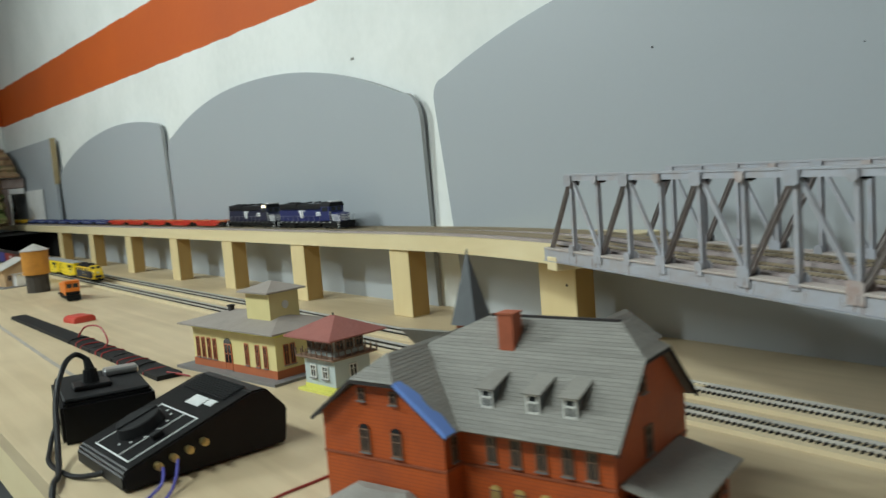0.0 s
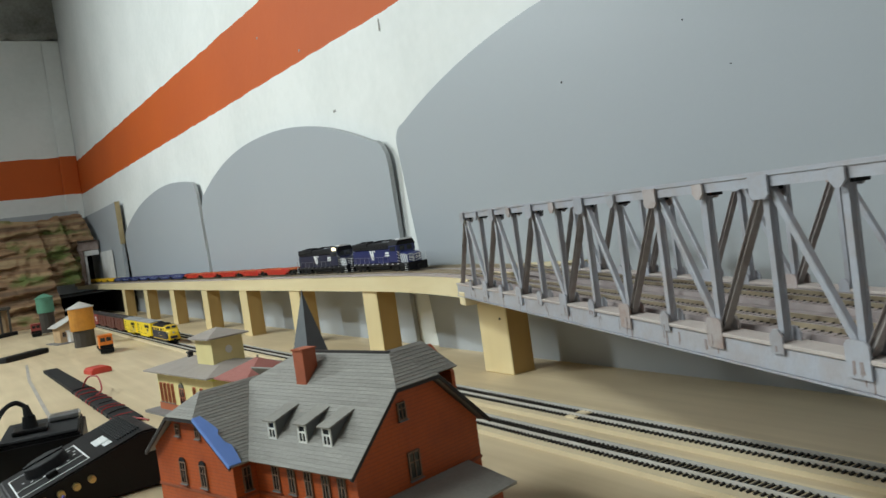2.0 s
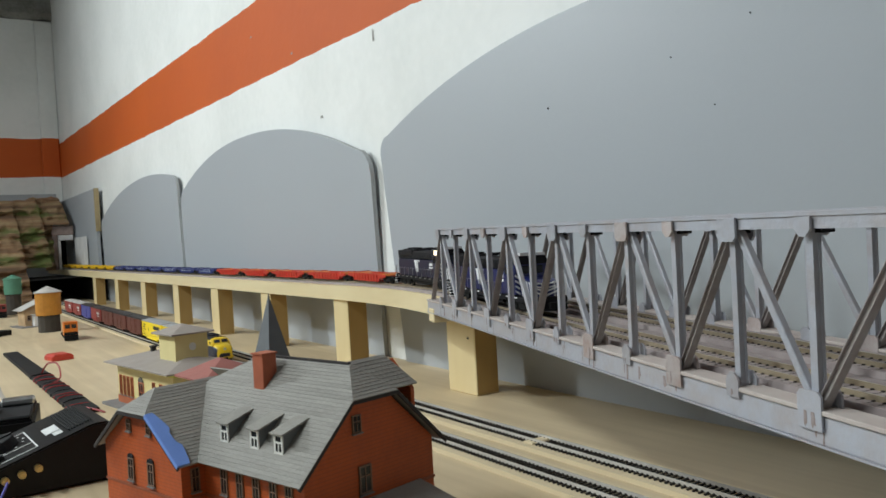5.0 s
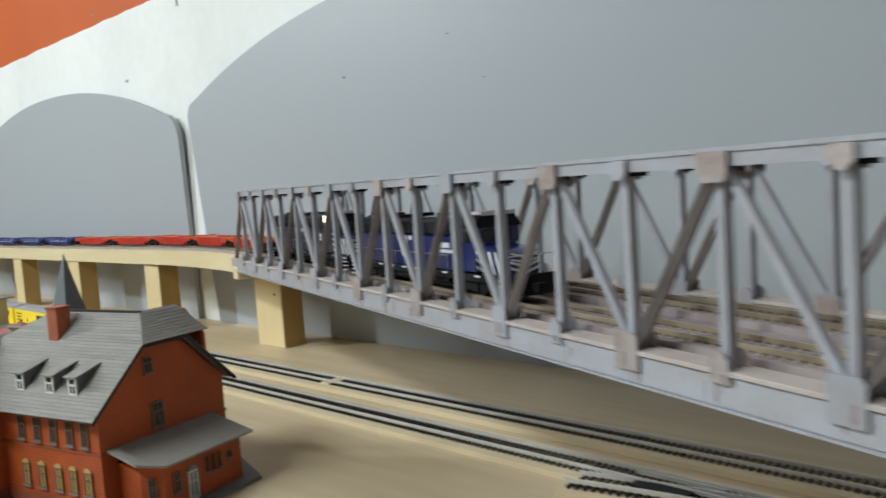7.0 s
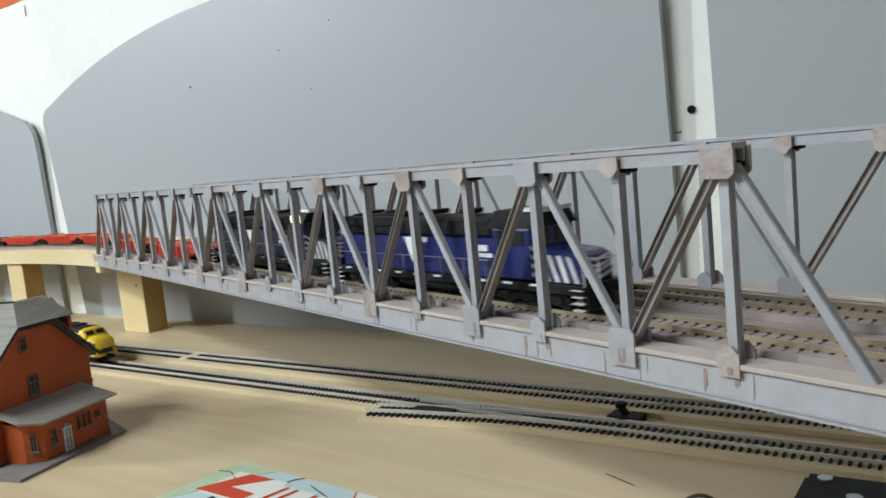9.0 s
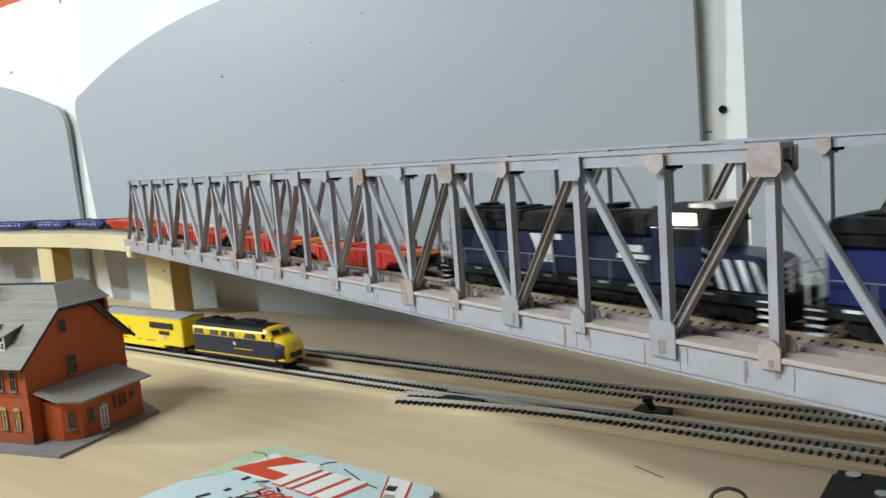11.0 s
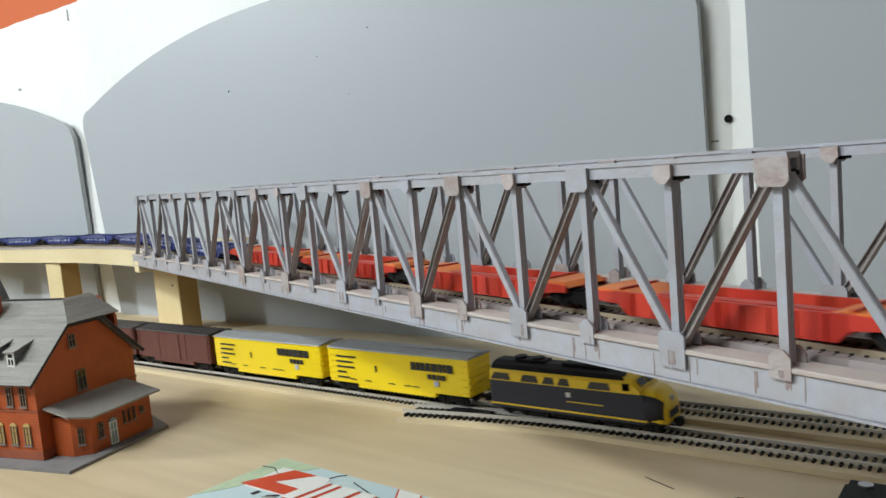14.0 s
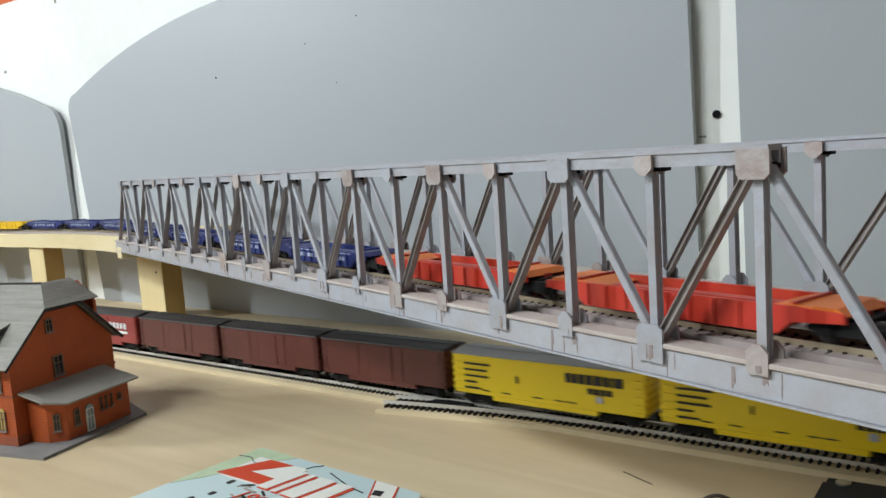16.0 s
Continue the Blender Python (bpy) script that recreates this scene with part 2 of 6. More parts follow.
M = {
    "wall": plaster("white_plaster_orange_band", 1.479, 1.662, 0.0095),
    "end_wall": plaster("white_plaster_orange_band_end", 1.528, 1.735),
    # for unseen surfaces only, darkened to lower the fill light
    "plain_wall": material("plain_plaster", (0.3, 0.3, 0.295), 0.7, vary=0.1, scale=2, fine=60),
    "concrete": material("raw_concrete", (0.34, 0.34, 0.31), 0.9, vary=0.3, scale=6, fine=70, bump=0.5, tint=(0.1, 0.09, 0.075)),
    "floor": material("grey_floor", (0.16, 0.165, 0.17), 0.7, vary=0.15, scale=4),
    "board": material("grey_board", (0.41, 0.44, 0.475), 0.45, vary=0.06, scale=1.6, fine=160, bump=0.06, tint=(0.335, 0.362, 0.388)),
    "board_edge": material("board_edge", (0.46, 0.48, 0.49), 0.6, vary=0.2, scale=12),
    "raw_edge": material("raw_board_edge", (0.42, 0.33, 0.18), 0.7, vary=0.2, scale=20),
    "table": wood("pale_plywood", (0.7, 0.575, 0.385), (0.47, 0.365, 0.222), (26, 1.8, 26), 0.5, 1.4, 0.42),
    "pine": wood("planed_pine", (0.83, 0.71, 0.43), (0.7, 0.55, 0.29), (24, 24, 2.0), 0.5, 0.8, 0.5),
    "pine_long": wood("planed_pine_long", (0.83, 0.72, 0.47), (0.7, 0.57, 0.33), (30, 1.8, 30), 0.5, 0.8, 0.5),
    # same pine in a darker brown: side shade put into the colour
    "pine_shaded": wood("pine_raw_side", (0.5, 0.34, 0.13), (0.34, 0.21, 0.07), (24, 24, 2.5), 0.6, 0.8, 0.5),
    "roadbed": material("pale_roadbed", (0.68, 0.57, 0.38), 0.8, vary=0.15, scale=14, tint=(0.5, 0.41, 0.27)),
    "sleeper": material("dark_plastic_sleeper", (0.025, 0.022, 0.02), 0.6, vary=0.2, scale=60, random_by=0.25),
    "old_sleeper": material("brown_sleeper", (0.06, 0.048, 0.044), 0.8, vary=0.2, scale=60, random_by=0.25),
    "brass_rail": material("brass_rail", (0.52, 0.44, 0.31), 0.28, 0.7, vary=0.2, scale=25, tint=(0.5, 0.42, 0.3)),
    "rail": material("nickel_rail", (0.72, 0.7, 0.66), 0.25, 0.3, vary=0.2, scale=25, tint=(0.5, 0.44, 0.36)),
    "bridge": material("grey_bridge_paint", (0.385, 0.4, 0.45), 0.33, vary=0.26, scale=60, fine=260, bump=0.25, tint=(0.34, 0.29, 0.275), random_by=0.08),
    "ledge": material("dusty_pale_ledge", (0.5, 0.445, 0.415), 0.75, vary=0.3, scale=45, tint=(0.4, 0.33, 0.31)),
    # rusty brown tint, darkened further for the struts' shaded undersides
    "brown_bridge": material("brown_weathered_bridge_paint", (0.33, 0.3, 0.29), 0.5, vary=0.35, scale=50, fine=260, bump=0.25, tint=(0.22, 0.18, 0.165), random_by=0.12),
    "rusty_plate": material("rust_stained_grey_paint", (0.42, 0.375, 0.37), 0.5, vary=0.4, scale=90, fine=300, bump=0.25, tint=(0.3, 0.2, 0.165), random_by=0.12),
    "bridge_deck": material("dusty_bridge_floor", (0.37, 0.32, 0.315), 0.8, vary=0.3, scale=30, tint=(0.27, 0.22, 0.215)),
    "rust": material("rust_stain", (0.24, 0.165, 0.14), 0.8, vary=0.4, scale=120, tint=(0.32, 0.29, 0.3)),
    "brick": courses(material("red_brick_plastic", (0.47, 0.085, 0.012), 0.55, vary=0.3, scale=30, fine=260, bump=0.2, tint=(0.28, 0.052, 0.014)), 0.0026, 0.28),
    "brick_band": material("brick_band", (0.3, 0.075, 0.03), 0.6, vary=0.2, scale=40),
    "chimney": material("chimney_brick", (0.42, 0.11, 0.05), 0.65, vary=0.2, scale=60),
    "slate": material("grey_slate", (0.295, 0.285, 0.26), 0.7, vary=0.28, scale=25, fine=300, bump=0.3, tint=(0.19, 0.18, 0.165), random_by=0.07),
    "dark_slate": material("dark_slate", (0.14, 0.15, 0.16), 0.65, vary=0.2, scale=40),
    "eave": material("dark_eave", (0.05, 0.045, 0.045), 0.7, vary=0.2),
    "blue_tape": material("blue_patch", (0.16, 0.3, 0.75), 0.5, vary=0.1, scale=40),
    "white_frame": material("white_frame", (0.75, 0.75, 0.72), 0.5, vary=0.1),
    "brown_frame": material("brown_frame", (0.2, 0.12, 0.08), 0.6, vary=0.15),
    "dark_glass": material("dark_glass", (0.02, 0.022, 0.025), 0.12, vary=0.1, bump=0),
    # yellow pane colour stands for a lit interior; it does not glow
    "warm_glass": material("yellowed_pane", (0.5, 0.36, 0.12), 0.3, vary=0.2, scale=80),
    "blue_glass": material("blue_door_pane", (0.2, 0.27, 0.33), 0.3, vary=0.15, scale=90),
    "plinth": material("grey_plinth", (0.2, 0.19, 0.19), 0.7, vary=0.2, scale=40),
    "cream": material("cream_wall", (0.72, 0.62, 0.3), 0.6, vary=0.12, scale=40, tint=(0.58, 0.48, 0.2)),
    "terracotta": material("terracotta_trim", (0.46, 0.13, 0.05), 0.6, vary=0.15, scale=40),
    "station_roof": material("station_roof", (0.33, 0.29, 0.26), 0.7, vary=0.15, scale=30, fine=200, bump=0.3),
    "red_roof": material("red_tile_roof", (0.34, 0.12, 0.1), 0.65, vary=0.15, scale=40, fine=240, bump=0.4),
    "pale_blue": material("pale_blue_wall", (0.48, 0.55, 0.56), 0.6, vary=0.1, scale=40),
    "lemon": material("lemon_trim", (0.7, 0.68, 0.15), 0.6, vary=0.1),
    "black": material("black_plastic", (0.009, 0.009, 0.01), 0.42, vary=0.2, scale=40, fine=300, bump=0.1),
    "black_matt": material("black_matt", (0.014, 0.0145, 0.016), 0.65, vary=0.25, scale=30),
    "print": material("pale_print", (0.66, 0.68, 0.68), 0.5, vary=0.15, scale=60),
    "brass": material("brass_terminal", (0.55, 0.42, 0.18), 0.3, 0.85, vary=0.2, scale=60),
    "steel": material("steel", (0.55, 0.55, 0.56), 0.3, 0.9, vary=0.2, scale=60),
    "cable": material("black_cable", (0.012, 0.012, 0.014), 0.45, vary=0.1),
    "red_wire": material("red_wire", (0.33, 0.03, 0.03), 0.45, vary=0.1),
    "blue_wire": material("violet_wire", (0.1, 0.1, 0.45), 0.45, vary=0.1),
    "red": material("red_plastic", (0.55, 0.05, 0.03), 0.4, vary=0.15, scale=40),
    "strata": strata("layered_rock"),
    "portal": material("portal_stone", (0.4, 0.31, 0.28), 0.85, vary=0.35, scale=22, bump=0.5, tint=(0.2, 0.14, 0.12)),
    "foil": material("pale_lining", (0.84, 0.83, 0.82), 0.6, vary=0.2, scale=18),
    # flat black for the darkness inside openings
    "void": material("black_cloth", (0.008, 0.008, 0.009), 0.9, vary=0.2),
    "ochre": material("ochre_tank", (0.56, 0.24, 0.03), 0.6, vary=0.2, scale=30),
    "dark_timber": material("dark_timber", (0.06, 0.05, 0.04), 0.8, vary=0.3, scale=40),
    "tan": material("tan_wall", (0.5, 0.34, 0.19), 0.7, vary=0.25, scale=40),
    "pale_roof": material("pale_roof", (0.5, 0.48, 0.45), 0.7, vary=0.2, scale=40),
    "green_tank": material("green_tank", (0.1, 0.27, 0.18), 0.6, vary=0.2, scale=30),
    "orange": material("orange_loco_paint", (0.75, 0.2, 0.02), 0.4, vary=0.12, scale=40),
    "navy": material("navy_loco_paint", (0.012, 0.02, 0.13), 0.32, vary=0.15, scale=40, fine=300, bump=0.05, coat=0.3),
    "navy_dark": material("dark_navy_loco_paint", (0.01, 0.012, 0.045), 0.35, vary=0.15, scale=40, fine=300, bump=0.05, coat=0.3),
    "loco_roof": material("black_loco_roof", (0.01, 0.01, 0.013), 0.6, vary=0.2, scale=60),
    "white_paint": material("white_paint", (0.78, 0.79, 0.8), 0.45, vary=0.1, scale=60),
    "under": material("grimy_underframe", (0.009, 0.009, 0.009), 0.75, vary=0.3, scale=60),
    "wheel": material("dark_wheel_steel", (0.05, 0.048, 0.045), 0.45, 0.5, vary=0.2, scale=60),
    "car_red": material("red_car_paint", (0.52, 0.034, 0.02), 0.38, vary=0.15, scale=35, tint=(0.5, 0.09, 0.03)),
    "car_orange": material("orange_car_deck", (0.75, 0.19, 0.03), 0.45, vary=0.2, scale=35),
    "car_blue": material("blue_car_paint", (0.02, 0.035, 0.17), 0.38, vary=0.2, scale=35),
    "car_blue_light": material("faded_blue", (0.5, 0.55, 0.68), 0.5, vary=0.2, scale=60),
    "car_yellow": material("yellow_car_paint", (0.78, 0.5, 0.02), 0.38, vary=0.12, scale=35, tint=(0.68, 0.4, 0.02)),
    "box_yellow": material("yellow_boxcar_paint", (0.92, 0.69, 0.012), 0.35, vary=0.08, scale=35, tint=(0.84, 0.6, 0.01)),
    "box_roof": material("silver_boxcar_roof", (0.34, 0.35, 0.36), 0.45, vary=0.15, scale=40),
    "box_brown": material("oxide_boxcar_paint", (0.115, 0.03, 0.022), 0.5, vary=0.2, scale=35),
    "box_red": material("red_boxcar_paint", (0.28, 0.04, 0.035), 0.5, vary=0.2, scale=35),
    "box_blue": material("blue_boxcar_paint", (0.06, 0.07, 0.3), 0.5, vary=0.2, scale=35),
    "brown_roof": material("dark_boxcar_roof", (0.035, 0.03, 0.03), 0.6, vary=0.2, scale=40),
    "grey_blue": material("dark_slate_blue_paint", (0.014, 0.017, 0.036), 0.55, vary=0.12, scale=40),
    "gold": material("golden_yellow_paint", (0.8, 0.55, 0.02), 0.38, vary=0.08, scale=40),
    "headlight": glow("lit_headlight", (1.0, 0.86, 0.6), 2.5),
    "diffuser": glow("tube_diffuser", (0.93, 1.0, 0.97), 3.0),
    "paper_blue": material("pale_blue_paper", (0.5, 0.64, 0.68), 0.35, vary=0.15, scale=18, bump=0.02, tint=(0.6, 0.68, 0.62), coat=0.2),
    "paper_white": material("white_paper", (0.75, 0.75, 0.71), 0.5, vary=0.08, scale=30),
    "ink_red": material("red_ink", (0.62, 0.06, 0.02), 0.4, vary=0.08),
    "ink_green": material("pale_green_ink", (0.5, 0.62, 0.42), 0.45, vary=0.2, scale=30),
    "ink_dark": material("dark_ink", (0.016, 0.016, 0.018), 0.6, vary=0.15),
    "pencil": material("grey_line", (0.4, 0.36, 0.32), 0.7, vary=0.3, scale=20),
}

# grimy and matt black surfaces throw back little light
for dull in ("under", "loco_roof", "black", "black_matt", "sleeper", "old_sleeper", "eave", "cable", "void", "wheel"):
    M[dull].node_tree.nodes["Principled BSDF"].inputs["Specular IOR Level"].default_value = 0.2


# ---- mesh helpers ----
def part(name, bm, mat, parent=None, label="", smooth=False):
    me = bpy.data.meshes.new(name)
    bmesh.ops.recalc_face_normals(bm, faces=bm.faces[:])
    bm.to_mesh(me)
    bm.free()
    for mm in (mat if isinstance(mat, (list, tuple)) else [mat]):
        me.materials.append(M[mm])
    if smooth:
        for p in me.polygons:
            p.use_smooth = True
    ob = new(name, me)
    if parent is not None:
        ob.parent = parent
    if label:
        ob["label"] = label
    return ob


def share(ob, m, parent=None):
    """Another object on the same mesh."""
    o = new(ob.name.split(".")[0], ob.data)
    o.parent = parent if parent is not None else ob.parent
    o.matrix_basis = m
    return o


def thing(name, m, label, category, group="", kind=""):
    ob = new(name)
    ob.empty_display_size = 0.02
    ob.matrix_basis = m
    return tagged(ob, label, category, group, kind)


def box(bm, x0, x1, y0, y1, z0, z1, m=None):
    v = [bm.verts.new((x, y, z)) for z in (z0, z1) for x, y in ((x0, y0), (x1, y0), (x1, y1), (x0, y1))]
    if m:
        for w in v:
            w.co = m @ w.co
    for f in ((0, 3, 2, 1), (4, 5, 6, 7), (0, 1, 5, 4), (1, 2, 6, 5), (2, 3, 7, 6), (3, 0, 4, 7)):
        bm.faces.new([v[i] for i in f])
    return v


def boxes(*rows):
    bm = bmesh.new()
    for r in rows:
        box(bm, *r)
    return bm


def soft(bm, width=0.0006, segments=1):
    bmesh.ops.bevel(bm, geom=bm.edges[:], offset=width, segments=segments, affect="EDGES", clamp_overlap=True)
    return bm


def prism(bm, poly, a, b, axis="x"):
    """A polygon drawn in the two other axes, pulled from a to b along an axis."""
    def at(p, k):
        return {"x": (k, p[0], p[1]), "y": (p[0], k, p[1]), "z": (p[0], p[1], k)}[axis]
    lo, hi = [bm.verts.new(at(p, a)) for p in poly], [bm.verts.new(at(p, b)) for p in poly]
    bm.faces.new(lo), bm.faces.new(hi)
    for i in range(len(poly)):
        j = (i + 1) % len(poly)
        bm.faces.new((lo[i], lo[j], hi[j], hi[i]))
    return bm


def slab(bm, quad, thick):
    """A flat polygon with a thickness below it."""
    q = [Vector(p) for p in quad]
    nrm = (q[1] - q[0]).cross(q[2] - q[0]).normalized() * thick
    if nrm.z < 0:
        nrm = -nrm
    top, low = [bm.verts.new(p) for p in q], [bm.verts.new(p - nrm) for p in q]
    bm.faces.new(top), bm.faces.new(low)
    for i in range(len(q)):
        j = (i + 1) % len(q)
        bm.faces.new((top[i], top[j], low[j], low[i]))
    return bm


def rod(bm, p, q, r, sides=8, r2=None):
    p, q = Vector(p), Vector(q)
    m = (q - p).to_track_quat("Z", "Y").to_matrix()
    rings = []
    for c, rad in ((p, r), (q, r if r2 is None else r2)):
        rings.append([bm.verts.new(c + m @ Vector((rad * math.cos(a), rad * math.sin(a), 0))) for a in (2 * math.pi * i / sides for i in range(sides))])
    bm.faces.new(rings[0]), bm.faces.new(rings[1])
    for i in range(sides):
        j = (i + 1) % sides
        bm.faces.new((rings[0][i], rings[0][j], rings[1][j], rings[1][i]))
    return bm


def bar(bm, p, q, w, d, side=(0, 1, 0)):
    """A square bar from p to q, w across and d deep along side."""
    p, q, s = Vector(p), Vector(q), Vector(side).normalized()
    c = (q - p).cross(s).normalized()
    v = [bm.verts.new(k + c * (a * w / 2) + s * (b * d / 2)) for k in (p, q) for a, b in ((-1, -1), (1, -1), (1, 1), (-1, 1))]
    for f in ((0, 3, 2, 1), (4, 5, 6, 7), (0, 1, 5, 4), (1, 2, 6, 5), (2, 3, 7, 6), (3, 0, 4, 7)):
        bm.faces.new([v[i] for i in f])
    return bm


def lattice(bm, xs, zs, solid, y0, y1, m=None):
    """One joined frame: the cells of a grid for which solid(i, j) holds, between two depths."""
    at, fill = {}, {(i, j) for i in range(len(xs) - 1) for j in range(len(zs) - 1) if solid(i, j)}

    def v(i, j, k):
        if (i, j, k) not in at:
            p = Vector((xs[i], (y0, y1)[k], zs[j]))
            at[i, j, k] = bm.verts.new(m @ p if m else p)
        return at[i, j, k]
    for i, j in fill:
        for k in (0, 1):
            bm.faces.new((v(i, j, k), v(i + 1, j, k), v(i + 1, j + 1, k), v(i, j + 1, k)))
        for di, dj, p, q in ((-1, 0, (i, j), (i, j + 1)), (1, 0, (i + 1, j), (i + 1, j + 1)), (0, -1, (i, j), (i + 1, j)), (0, 1, (i, j + 1), (i + 1, j + 1))):
            if (i + di, j + dj) not in fill:
                bm.faces.new((v(*p, 0), v(*q, 0), v(*q, 1), v(*p, 1)))
    return bm


def tube(points, r, sides=6, steps=8):
    """A round cord through the points."""
    pts = [Vector(p) for p in points]
    line = []
    for i in range(len(pts) - 1):
        a, b, c, d = pts[max(i - 1, 0)], pts[i], pts[i + 1], pts[min(i + 2, len(pts) - 1)]
        for k in range(steps):
            t = k / steps
            line.append(0.5 * (2 * b + (c - a) * t + (2 * a - 5 * b + 4 * c - d) * t * t + (3 * b - a - 3 * c + d) * t ** 3))
    line.append(pts[-1])
    bm, rings = bmesh.new(), []
    for i, p in enumerate(line):
        way = (line[min(i + 1, len(line) - 1)] - line[max(i - 1, 0)]).normalized()
        s = way.cross(Vector((0.13, 0.21, 0.97))).normalized()
        u = way.cross(s)
        rings.append([bm.verts.new(p + r * (s * math.cos(a) + u * math.sin(a))) for a in (2 * math.pi * k / sides for k in range(sides))])
    for a, b in zip(rings, rings[1:]):
        for i in range(sides):
            bm.faces.new((a[i], a[(i + 1) % sides], b[(i + 1) % sides], b[i]))
    bm.faces.new(rings[0]), bm.faces.new(rings[-1])
    return bm


# ---- the line of the upper track ----
def upper(s, aside=0.0):
    """Place and heading of the near upper track s metres before the bridge's far end (negative: on the bridge); aside: to the wall side."""
    theta = math.atan2(-BRIDGE_D.x, -BRIDGE_D.y)
    start = BRIDGE_A + BRIDGE_D * -0.06 + BRIDGE_N * NEAR_TRACK
    radius = (DECK_NEAR - start.x) / (1 - math.cos(theta))
    arc = radius * theta
    if s <= 0:
        p, h = start + BRIDGE_D * -s, theta
    elif s < arc:
        h = theta - s / radius
        p = Vector((DECK_NEAR - radius * (1 - math.cos(h)), start.y + radius * (math.sin(theta) - math.sin(h))))
    else:
        h = 0.0
        p = Vector((DECK_NEAR, start.y + radius * math.sin(theta) + s - arc))
    return p + Vector((math.cos(h), -math.sin(h))) * aside, h


def lift(s):
    """How far the upper line rises towards the far end of the bridge."""
    if s <= 0:
        return max(0.0, 0.0065 * (1 + s / 1.05)) - 0.004 * min(1.0, -s / 0.15)
    return 0.0065 - 0.0045 * min(1.0, s / 0.5)


def far_aside(s):
    """The far track draws closer to the near one on the viaduct."""
    k = min(1.0, max(0.0, s / 0.5))
    return (FAR_TRACK - NEAR_TRACK) * (1 - k) + (DECK_FAR - DECK_NEAR) * k


def ribbon(path, z0, z1, left, right):
    """A strip along a path of (point, heading), from left to right of it."""
    bm, rings = bmesh.new(), []
    for p, h, *up in path:
        dz = up[0] if up else 0.0
        c = Vector((math.cos(h), -math.sin(h)))
        a, b = p + c * left, p + c * right
        rings.append([bm.verts.new((q.x, q.y, z + dz)) for q, z in ((a, z0), (b, z0), (b, z1), (a, z1))])
    for a, b in zip(rings, rings[1:]):
        for i in range(4):
            bm.faces.new((a[i], a[(i + 1) % 4], b[(i + 1) % 4], b[i]))
    bm.faces.new(rings[0]), bm.faces.new(rings[-1])
    return bm


# ---- the room ----
def structure(name, bm, mat, label):
    return tagged(part(name, bm, mat), label, name.split("_")[0], kind="structure")


ROOM_X, ROOM_Y, CEILING = -2.3, -2.6, 2.85
structure("wall_east", boxes((WALL, WALL + 0.2, ROOM_Y - 0.2, END + 0.2, 0, CEILING)), "wall", "white plaster wall with a broad orange painted band")
structure("wall_north", boxes((ROOM_X, WALL, END, END + 0.2, 0, 2.37)), "end_wall", "white plaster end wall with an orange painted band")
# unseen west and south walls and ceiling close the room, dim for deeper shadows
structure("wall_west", boxes((ROOM_X - 0.2, ROOM_X, ROOM_Y, END + 0.2, 0, CEILING)), "plain_wall", "unseen grey wall added behind the camera to cut bounced light")
structure("wall_south", boxes((ROOM_X, WALL, ROOM_Y - 0.2, ROOM_Y, 0, CEILING)), "plain_wall", "unseen grey wall added behind the camera to cut bounced light")
structure("floor", boxes((ROOM_X - 0.2, WALL + 0.2, ROOM_Y - 0.2, END + 0.2, -0.1, 0)), "floor", "grey painted concrete floor")
structure("ceiling", boxes((ROOM_X - 0.2, WALL + 0.2, ROOM_Y - 0.2, END + 0.2, CEILING, CEILING + 0.1)), "plain_wall", "unseen grey ceiling added to cut bounced light")


def ragged_ledge():
    """The raw concrete above the end wall's plaster, with a broken lower edge."""
    bm = bmesh.new()
    rng = random.Random(5)
    xs = [ROOM_X + i * (WALL - ROOM_X) / 90 for i in range(91)]
    low = [2.372 + 0.02 * noise.noise((x * 9, 0, 0)) + rng.uniform(-0.006, 0.006) for x in xs]
    rows = [[bm.verts.new((x, END - d, z)) for x, z in zip(xs, zs)] for d, zs in ((0.018, low), (0.03, [z + 0.03 for z in low]), (0.012, [z + 0.09 for z in low]), (0.012, [CEILING] * 91), (-0.2, [CEILING] * 91), (-0.2, low))]
    for a, b in zip(rows, rows[1:] + rows[:1]):
        for i in range(90):
            bm.faces.new((a[i], a[i + 1], b[i + 1], b[i]))
    return bm


structure("beam_north", ragged_ledge(), "concrete", "raw concrete beam with a broken plaster edge")
structure("column_north", soft(boxes((0.765, WALL - 0.001, END - 0.022, END - 0.001, 0, 2.36)), 0.004), "end_wall", "narrow plastered pilaster in the corner")

# ceiling tubes
for lx, ly, lz, _, aim in TUBES:
    tube_lamp = thing("ceiling_light", tube_pose(lx, ly, lz, aim), "white twin fluorescent ceiling light, switched on", "ceiling light", "ceiling lights")
    part("housing", soft(boxes((-0.1, 0.1, -0.65, 0.65, -0.03, 0.0)), 0.004), "white_frame", tube_lamp)
    part("diffuser", boxes((-0.08, 0.08, -0.62, 0.62, -0.06, -0.031)), "diffuser", tube_lamp, "glowing white diffuser")
    for along_y in (-0.48, 0.48):
        foot = tube_pose(lx, ly, lz, aim) @ Vector((0, along_y, -0.004))
        rod_mesh = rod(bmesh.new(), foot, (foot.x, foot.y, CEILING), 0.008, 8)
        rod_mesh.transform(tube_pose(lx, ly, lz, aim).inverted())
        part("hanger", rod_mesh, "steel", tube_lamp)


# ---- wall boards behind the layout ----
LEAN = 0.025   # the panels tip forward a little


